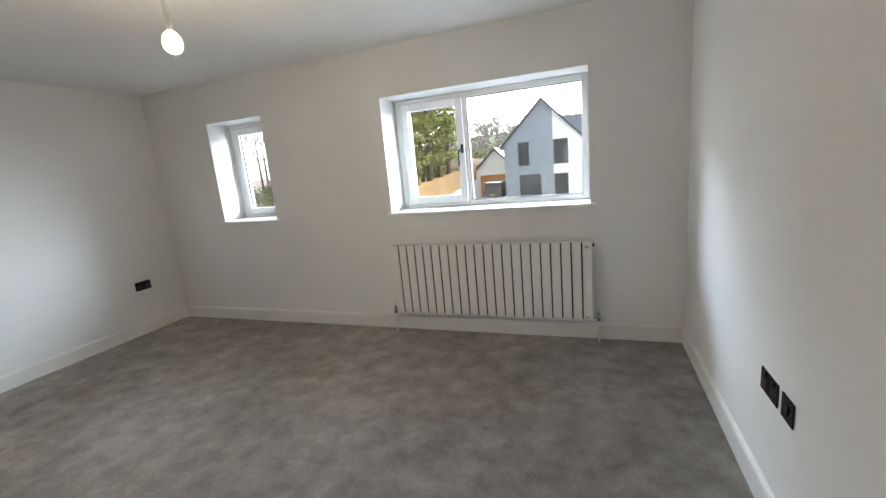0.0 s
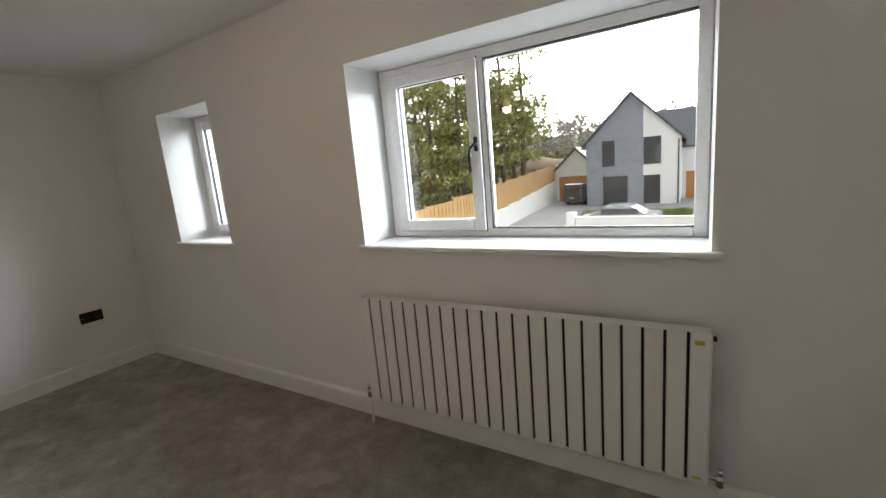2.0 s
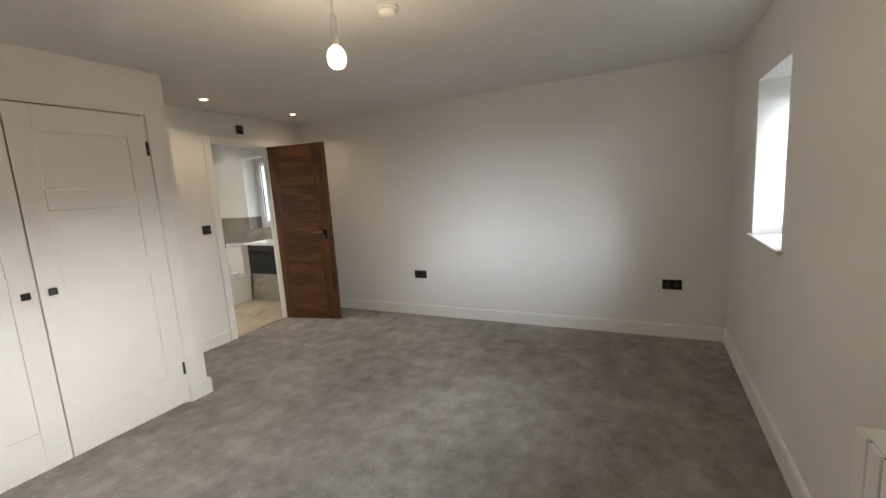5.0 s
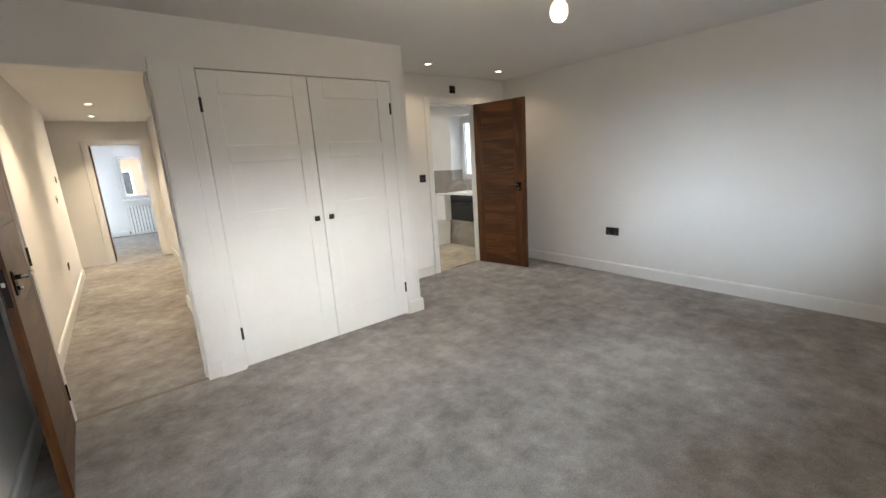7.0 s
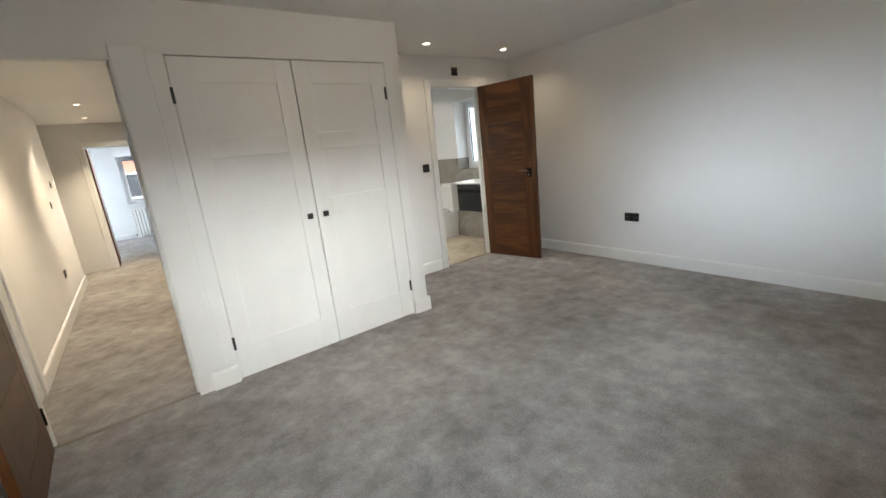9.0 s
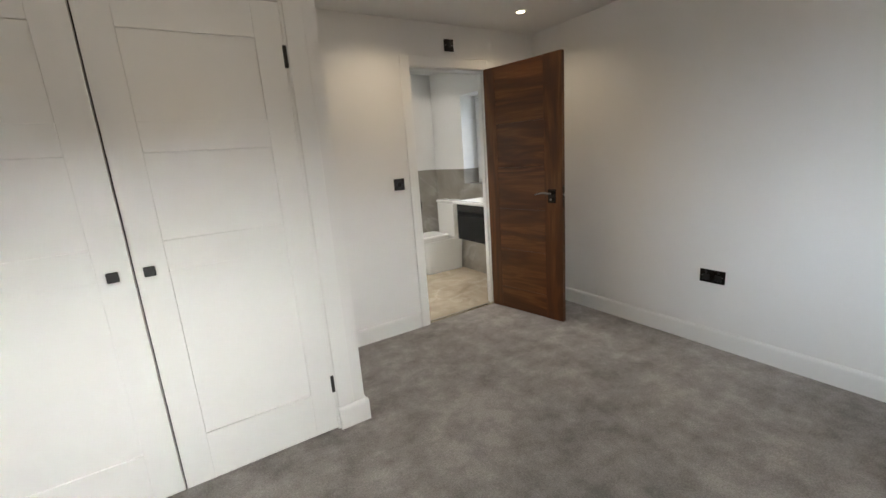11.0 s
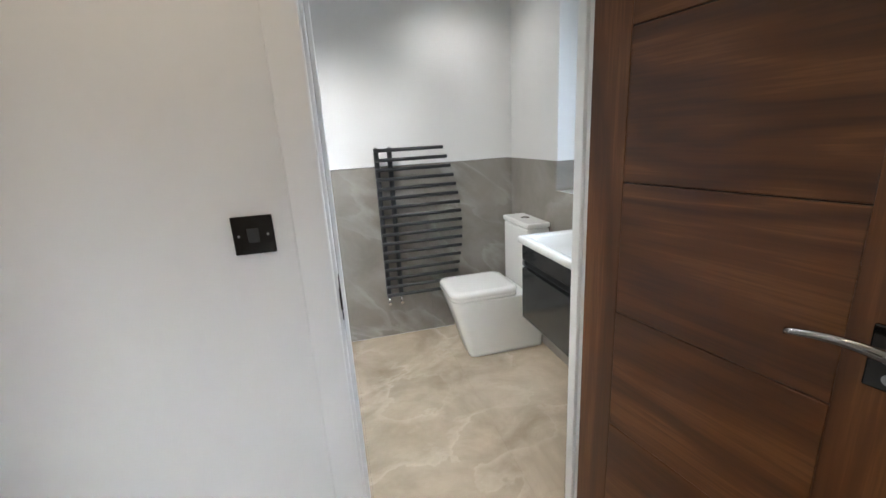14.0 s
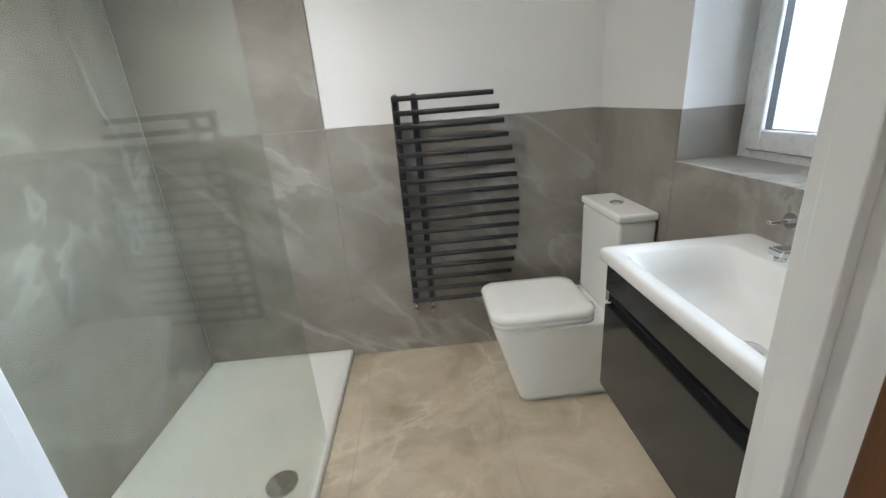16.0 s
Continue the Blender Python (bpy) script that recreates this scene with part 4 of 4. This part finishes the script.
def boundary():
    wall = thing("retaining_wall", pose(0, 0, 0), "stepped white rendered retaining wall along the drive", "wall", kind="structure")
    fence = thing("timber_fence", pose(0, 0, 0), "new orange close-board timber fence on the wall", "fence")
    n = 14
    board = None
    L = (FB - FA).length
    a = math.degrees(math.atan2(FB.y - FA.y, FB.x - FA.x))
    step = L / n
    for i in range(n):
        q0 = i / n
        y = along(q0 + 0.5 / n).y
        top = -1.9 + max(0, y - 17) * 0.042
        m = pose(*along(q0), GZ, 0, 0, a)
        w = part("wall_block", B((0, -0.11, 0), (step, 0.11, top - GZ)), RENDER, wall)
        w.matrix_local = m
        w = part("coping", B((-0.02, -0.15, top - GZ + 0.001), (step - 0.021, 0.15, top - GZ + 0.05), bev=0.01), RENDER, wall)
        w.matrix_local = m
        p = part("post", B((0.0, 0.03, top - GZ + 0.051), (0.1, 0.13, top - GZ + 1.80)), LARCH, fence)
        p.matrix_local = m
        for z in (0.35, 1.45):
            r = part("rail", B((0.1, 0.05, top - GZ + z), (step, 0.09, top - GZ + z + 0.08)), LARCH, fence)
            r.matrix_local = m
        k = int(step / 0.19)
        for j in range(k):
            if board is None:
                board = part("board", B((0.0, 0.0, 0.0), (0.205, 0.016, 1.68), bev=0.003, seg=1), LARCH, fence)
                ob = board
            else:
                ob = new("board", board.data)
                ob.parent = fence
            ob.matrix_local = m @ pose(j * step / k, 0.017 * (j % 2) - 0.004, top - GZ + 0.06)


boundary()


def near_fence():
    root = thing("garden_fence", pose(0, 0, 0), "new orange timber garden fence below the window", "fence")
    pts = [(-5.6, 10.6), (-3.75, 13.4), (7.0, 14.2)]
    board = None
    for (ax, ay), (cx, cy) in zip(pts, pts[1:]):
        L = math.hypot(cx - ax, cy - ay)
        a = math.degrees(math.atan2(cy - ay, cx - ax))
        k = int(L / 0.19)
        for j in range(k):
            if board is None:
                board = part("board", B((0, 0, 0), (0.205, 0.016, 1.86), bev=0.003, seg=1), LARCH, root)
                ob = board
            else:
                ob = new("board", board.data)
                ob.parent = root
            ob.matrix_local = pose(ax, ay, GZ, 0, 0, a) @ pose(j * L / k, 0.017 * (j % 2), 0.03)
        c = part("cap_rail", B((0, -0.03, 1.892), (L, 0.05, 1.93), bev=0.005), LARCH, root)
        c.matrix_local = pose(ax, ay, GZ, 0, 0, a)


near_fence()


def front_wall():
    root = thing("front_wall", pose(-5.2, 23.6, GZ, 0, 0, -5), "low white rendered garden wall with end pier", "wall", kind="structure")
    part("wall_run", B((0.5, -0.11, 0), (16, 0.11, 1.12)), RENDER, root)
    part("coping", B((0.45, -0.15, 1.121), (16, 0.15, 1.18), bev=0.01), RENDER, root)
    part("pier", B((0, -0.22, 0), (0.45, 0.22, 1.42), bev=0.01), RENDER, root)


front_wall()


def gable_house(name, m, w, depth, eave, ridge, label, front_mats):
    """Gable towards local -y; walls, roof slopes and bargeboards."""
    root = thing(name, m, label, "house", kind="structure")
    half = w / 2
    for x0, x1, mt in front_mats:
        f = lambda x: eave + (ridge - eave) * (1 - abs(x - half) / half)
        xs = [x0] + ([half] if x0 < half < x1 else []) + [x1]
        pts = [(x0, 0)] + [(x1, 0)] + [(x, f(x)) for x in reversed(xs)]
        part("wall", loft(bmesh.new(), [[(x, 0, z) for x, z in pts], [(x, 0.3, z) for x, z in pts]], smooth=False), mt, root)
    for x in (0.0, w - 0.3):
        part("side_wall", B((x + 0.001, 0.301, 0), (x + 0.299, depth, eave)), RENDER, root)
    part("back_wall", B((0.3, depth - 0.3, 0), (w - 0.3, depth - 0.001, eave)), RENDER, root)
    sl = (ridge - eave) / half
    ov = 0.35
    for s in (1, -1):
        e = [(half, ridge + 0.02), (half + s * (half + ov), eave - ov * sl + 0.02), (half + s * (half + ov), eave - ov * sl + 0.22), (half, ridge + 0.26)]
        r = part("roof", loft(bmesh.new(), [[(x, -0.30, z) for x, z in e], [(x, depth + 0.2, z) for x, z in e]], smooth=False), SLATE, root)
        part("bargeboard", loft(bmesh.new(), [[(x, -0.34, z - 0.04) for x, z in e], [(x, -0.301, z - 0.04) for x, z in e]], smooth=False), DARKFR, r)
    return root


def house_window(root, x0, x1, z0, z1, bars=1):
    w = part("window", bar_frame(bmesh.new(), x0, x1, z0, z1, 0.07, -0.05, 0.02, 0.0), DARKFR, root)
    part("pane", B((x0 + 0.06, -0.02, z0 + 0.06), (x1 - 0.06, -0.004, z1 - 0.06)), DARKWIN, w)
    for k in range(bars):
        x = x0 + (x1 - x0) * (k + 1) / (bars + 1)
        part("mullion", B((x - 0.03, -0.055, z0 + 0.07), (x + 0.03, -0.021, z1 - 0.07)), DARKFR, w)


H = gable_house("house", pose(-7.4, 39.5, GZ, 0, 0, 0), 7.1, 12.0, 5.22, 8.86, "new house with grey stone and white render gable", [(0, 4.45, CLAD), (4.45, 7.1, RENDER)])
house_window(H, 1.3, 2.3, 3.25, 5.39)
house_window(H, 4.47, 5.74, 3.22, 5.39)
house_window(H, 1.34, 3.3, 0.05, 2.44, 2)
house_window(H, 4.47, 5.7, 0.05, 2.36, 1)
part("downpipe", tube(bmesh.new(), (6.95, -0.06, 0), (6.95, -0.06, 5.0), 0.05, seg=8), DARKFR, H)


def wing():
    root = thing("house_wing", pose(-0.25, 43.5, GZ), "slate-roofed wing of the new house with timber doors", "house", kind="structure")
    part("wall", B((0, 0, 0), (14, 0.3, 4.6)), RENDER, root)
    e = [(-0.4, 4.5), (4.5, 8.0), (9.4, 4.5), (9.4, 4.3), (4.5, 7.75), (-0.4, 4.3)]
    part("roof", loft(bmesh.new(), [[(-3.2, y, z) for y, z in e], [(14.4, y, z) for y, z in e]], smooth=False), SLATE, root)
    part("garage_door", B((0.3, -0.06, 0), (3.2, -0.002, 2.3), bev=0.02), OAKDOOR, root)
    part("garage_door", B((4.0, -0.06, 0), (6.9, -0.002, 2.3), bev=0.02), OAKDOOR, root)


wing()
G = gable_house("garage", pose(-12.2, 46.0, GZ), 4.9, 7.0, 2.75, 5.1, "white rendered garage with timber door", [(0, 4.9, RENDER)])
part("garage_door", B((0.7, -0.06, 0.0), (4.2, -0.002, 2.45), bev=0.02), OAKDOOR, G)


def vehicle(name, m, L, W, Hh, profile, paint, label, category):
    """Body skinned from side profiles; local x ahead, y across."""
    root = thing(name, m, label, category)
    rings = []
    for y, s, dz in ((-W / 2, 0.93, 0.0), (-W / 2 + 0.06, 0.985, 0.0), (-W / 2 + 0.22, 1.0, 0.0), (W / 2 - 0.22, 1.0, 0.0), (W / 2 - 0.06, 0.985, 0.0), (W / 2, 0.93, 0.0)):
        rings.append([(L / 2 + (x - L / 2) * (0.985 if s < 0.95 else 1), y * (1 - 0.14 * max(0, (z - 0.55 * Hh) / Hh)), 0.25 + (z - 0.25) * s) for x, z in profile])
    part("body", loft(bmesh.new(), rings, smooth=False), paint, root)
    for x in (L * 0.18, L * 0.80):
        for y in (-W / 2 + 0.02, W / 2 - 0.02):
            s = 1 if y > 0 else -1
            w = part("wheel", tube(bmesh.new(), (x, y - s * 0.16, 0.33), (x, y + s * 0.02, 0.33), 0.33, seg=22), TYRE, root)
            part("rim", tube(bmesh.new(), (x, y + s * 0.0202, 0.33), (x, y + s * 0.03, 0.33), 0.21, 0.19, seg=16), CHROME, w)
    return root


vp = [(0.02, 0.3), (0.0, 0.9), (0.05, 1.3), (0.22, 1.85), (0.5, 1.95), (3.3, 1.95), (3.9, 1.65), (4.3, 1.15), (4.9, 0.95), (5.0, 0.6), (4.95, 0.3)]
van = vehicle("van", pose(-9.0, 40.6, GZ, 0, 0, 72), 5.0, 1.95, 1.95, vp, VANPAINT, "dark grey van parked on the drive", "van")
part("rear_window", B((0.10, -0.7, 1.32), (0.16, 0.7, 1.75), bev=0.02), DARKWIN, van)
for y in (-0.84, 0.84):
    part("tail_lamp", B((0.03, y - 0.08, 0.9), (0.12, y + 0.08, 1.5), bev=0.02), LAMPRED, van)
    part("side_window", B((1.0, y * 1.085 - 0.01, 1.25), (3.4, y * 1.085 + 0.01, 1.7)), DARKWIN, van)
part("number_plate", B((-0.012, -0.26, 0.62), (0.012, 0.26, 0.73)), YELLOW, van)
cp = [(0.05, 0.3), (0.0, 0.65), (0.15, 0.95), (0.75, 1.02), (1.35, 1.40), (2.0, 1.47), (2.7, 1.42), (3.5, 0.98), (4.2, 0.85), (4.45, 0.6), (4.42, 0.3)]
car = vehicle("car", pose(-0.9, 26.4, GZ, 0, 0, 176), 4.45, 1.8, 1.47, cp, CARPAINT, "silver hatchback parked behind the low wall", "car")
for y in (-0.82, 0.82):
    part("side_window", B((1.05, y * 1.075 - 0.02, 0.98), (2.95, y * 1.075 + 0.004, 1.28), bev=0.01), DARKWIN, car)


# ---- planting ----
def leaf_mesh(name, centres, n, size, seed, spread, material):
    """Many small leaf blades round clump centres (x, y, z, radius)."""
    rng = np.random.default_rng(seed)
    c = np.array(centres)
    pick = rng.choice(len(c), n, p=c[:, 3] ** 2 / (c[:, 3] ** 2).sum())
    d = rng.normal(size=(n, 3))
    d /= np.linalg.norm(d, axis=1)[:, None]
    pos = c[pick, :3] + d * (c[pick, 3] * rng.uniform(0.25, 1.0, n) ** 0.6)[:, None] * np.array(spread)
    a = rng.normal(size=(n, 3))
    a /= np.linalg.norm(a, axis=1)[:, None]
    e = np.cross(a, rng.normal(size=(n, 3)))
    e /= np.linalg.norm(e, axis=1)[:, None]
    s = size * rng.uniform(0.5, 1.3, n)[:, None]
    v = np.stack([pos - a * s, pos + e * s * 0.45, pos + a * s, pos - e * s * 0.45], 1).reshape(-1, 3)
    me = bpy.data.meshes.new(name)
    me.from_pydata(v.tolist(), [], [(4 * i, 4 * i + 1, 4 * i + 2, 4 * i + 3) for i in range(n)])
    me.materials.append(material)
    return me


def limb(bm, p, d, r, depth, rng, length, bend=0.35, tips=None):
    """A forking, tapering limb."""
    p, d = Vector(p), Vector(d).normalized()
    segs = 3
    for k in range(segs):
        q = p + d * (length / segs)
        tube(bm, p, q, r * (1 - 0.22 * k), r * (1 - 0.22 * (k + 1)), 6 if depth > 1 else 4, cap=False)
        p = q
        d = (d + Vector((rng.uniform(-bend, bend), rng.uniform(-bend, bend), rng.uniform(-0.05, 0.25))) * 0.5).normalized()
        if depth and k:
            for _ in range(2):
                nd = (d + Vector((rng.uniform(-1, 1), rng.uniform(-1, 1), rng.uniform(-0.1, 0.6)))).normalized()
                limb(bm, p, nd, r * 0.42, depth - 1, rng, length * rng.uniform(0.45, 0.7), bend, tips)
    if tips is not None:
        tips.append((*p, 0.5))


def pine_kind(seed, h):
    rng = random.Random(seed)
    bm = bmesh.new()
    tube(bm, (0, 0, -0.5), (0.15, 0.1, h * 0.55), 0.24, 0.15, 10, cap=False)
    tube(bm, (0.15, 0.1, h * 0.55), (0.0, 0.0, h), 0.15, 0.03, 8, cap=False)
    cl = []
    for i in range(42):
        q = rng.uniform(0.16, 1.0)
        z = h * q
        a = rng.uniform(0, 6.28)
        reach = (0.55 + 2.0 * (1 - q) ** 0.6) * rng.uniform(0.5, 1.15)
        tip = Vector((math.cos(a) * reach, math.sin(a) * reach, z + rng.uniform(-0.4, 0.5)))
        tube(bm, (0.08, 0.05, z - 0.3), tip, 0.05, 0.015, 5, cap=False)
        cl.append((tip.x, tip.y, tip.z, rng.uniform(0.5, 1.0)))
        cl.append((tip.x * 0.55, tip.y * 0.55, tip.z + 0.1, rng.uniform(0.4, 0.7)))
    trunk = mesh_of("trunk", bm, BARK)
    return trunk, leaf_mesh("crown", cl, 5000, 0.15, seed, (1.1, 1.1, 0.55), NEEDLE)


KINDS = [pine_kind(s, h) for s, h in ((3, 11.5), (5, 10.0), (8, 12.5))]
rng = random.Random(4)


def plant(name, x, y, z, meshes, label, category, group, scale=1.0, turn=0.0):
    root = thing(name, pose(x, y, z, 0, 0, turn) @ Matrix.Scale(scale, 4), label, category, group)
    for n, me in meshes:
        ob = new(n, me)
        ob.parent = root


for az, d in ((-31.5, 31), (-29.0, 36), (-27.4, 30), (-26.0, 38), (-24.6, 32), (-23.0, 37), (-21.8, 33), (-20.4, 39), (-19.2, 35), (-25.0, 44), (-30.5, 42), (-22.0, 46), (-33.5, 40)):
    k = KINDS[rng.randrange(3)]
    x, y = d * math.sin(radians(az)), 2 + d * math.cos(radians(az))
    plant("pine_tree", x, y, -1.3, [("trunk", k[0]), ("crown", k[1])], "tall pine with bare lower trunk and ragged crown", "tree", "pines behind the fence", rng.uniform(0.85, 1.1), rng.uniform(0, 360))


def bare_kind(seed, h):
    r = random.Random(seed)
    bm = bmesh.new()
    tips = []
    limb(bm, (0, 0, -0.4), (0.02, 0, 1), 0.22, 3, r, h * 0.62, 0.25, tips)
    return mesh_of("trunk", bm, BARK), tips


bk = [bare_kind(11, 11), bare_kind(12, 12)]
for i, (az, d) in enumerate(((-38.5, 50), (-36.0, 46), (-40.5, 58), (-35.0, 55), (-44.0, 52), (-46.5, 48), (-37.3, 62), (-39.4, 66), (-41.6, 64), (-33.6, 60), (-43.0, 70), (-45.2, 61), (-36.6, 72), (-47.8, 57), (-34.6, 75), (-40.0, 44))):
    x, y = d * math.sin(radians(az)), 2 + d * math.cos(radians(az))
    plant("bare_tree", x, y, -0.6, [("trunk", bk[i % 2][0])], "leafless winter tree beyond the fence", "tree", "bare trees", rng.uniform(0.9, 1.2), rng.uniform(0, 360))


def ivy_tree(az, d):
    x, y = d * math.sin(radians(az)), 2 + d * math.cos(radians(az))
    cl = [(0.25 * math.sin(i * 2.1), 0.25 * math.cos(i * 1.7), 0.2 + i * 0.42, 0.75 - 0.012 * i) for i in range(27)]
    plant("ivy_clad_tree", x, y, -1.4, [("trunk", bk[1][0]), ("ivy", leaf_mesh("ivy", cl, 4200, 0.14, 21, (1, 1, 1), IVY))], "tree trunk thickly clad in dark ivy", "tree", "ivy-clad trees")


ivy_tree(-42.3, 38)
ivy_tree(-34.2, 44)


def thicket(name, pts, n, size, material, label, seed, spread=(1, 1, 0.8)):
    tagged(new(name, leaf_mesh(name, pts, n, size, seed, spread, material)), label, "undergrowth", kind="stuff")


rs = random.Random(9)
sc = []
for i in range(90):
    az, d = rs.uniform(-52, -17), rs.uniform(26, 60)
    if d * math.sin(radians(az)) > -10.6 - 0.078 * (2 + d * math.cos(radians(az))):
        continue
    sc.append((d * math.sin(radians(az)), 2 + d * math.cos(radians(az)), -0.9 + 0.03 * (d - 26), rs.uniform(0.5, 1.4)))
thicket("undergrowth", sc, 26000, 0.16, SCRUB, "brown and green scrub under the trees", 31)
hp = [(-5.6 + 0.28 * i, 30.0 + 0.05 * math.sin(i), GZ + 0.42, 0.40) for i in range(22)]
thicket("hedge", hp, 9000, 0.06, HEDGE, "low clipped bright green hedge before the house", 33, (0.8, 0.9, 0.85))
fw = []
for i in range(260):
    az, d = rs.uniform(-20, 12), rs.uniform(110, 150)
    fw.append((d * math.sin(radians(az)), d * math.cos(radians(az)), rs.uniform(4, 11.5), rs.uniform(1.0, 2.6)))
thicket("far_woods", fw, 16000, 0.55, TWIG_HAZED, "leafless woods on the far hill, paled for haze", 35, (0.7, 0.7, 1.5))
fb = [(rs.uniform(-50, 30), rs.uniform(88, 108), rs.uniform(-1, 1.6), rs.uniform(1.5, 2.6)) for i in range(130)]
thicket("far_shrubs", fb, 14000, 0.55, SCRUB, "evergreen shrubs at the foot of the far hill", 37, (1, 1, 0.9))


def hill(name, cx, cy, rx, ry, h, material, label):
    bm = bmesh.new()
    n, k = 48, 10
    rings = [[bm.verts.new((cx + rx * q * math.cos(a), cy + ry * q * math.sin(a), GZ - 0.2 + h * (1 - q * q) * (1 + 0.15 * noise.noise((3 * q * math.cos(a), 3 * q * math.sin(a), 1))))) for a in (6.2832 * i / n for i in range(n))] for q in (1 - j / k for j in range(k))]
    for a, c in zip(rings, rings[1:]):
        for i in range(n):
            bm.faces.new((a[i], a[(i + 1) % n], c[(i + 1) % n], c[i])).smooth = True
    bm.faces.new(rings[-1])
    setting(name, bm, material, label, "ground")


hill("mound", -17.5, 62, 8, 9, 5.0, EARTH, "heap of bare earth beyond the drive")
hill("far_hill", 0, 190, 190, 90, 15, GRASS, "low green hill in the distance")
bx = thing("shipping_container", pose(-35.5, 42.0, 0.25, 0, 0, 35), "blue steel site container among the trees", "container")
part("container_body", B((0, 0, 0), (3.4, 2.4, 2.5), bev=0.03), BLUESTEEL, bx)
for i in range(10):
    part("rib", B((0.1 + i * 0.34, -0.03, 0.12), (0.26 + i * 0.34, -0.001, 2.4)), BLUESTEEL, bx)

# neighbour seen through the far room's window
nb = thing("brick_house", pose(-6, -32, GZ), "red brick neighbouring house with slate roof", "house", kind="structure")
part("wall", B((0, 0, 0), (14, 8, 5.4)), BRICK, nb)
e = [(-0.4, 5.2), (4, 8.2), (8.4, 5.2)]
part("roof", loft(bmesh.new(), [[(-0.3, y, z) for y, z in e], [(14.3, y, z) for y, z in e]], smooth=False), SLATE, nb)
for x in (5.4, 8.0):
    w = part("window", bar_frame(bmesh.new(), x, x + 1.2, 3.2, 4.5, 0.08, 8.0005, 8.06, 0.0), UPVC, nb)
    part("pane", B((x + 0.07, 8.002, 3.27), (x + 1.13, 8.02, 4.43)), DARKWIN, w)
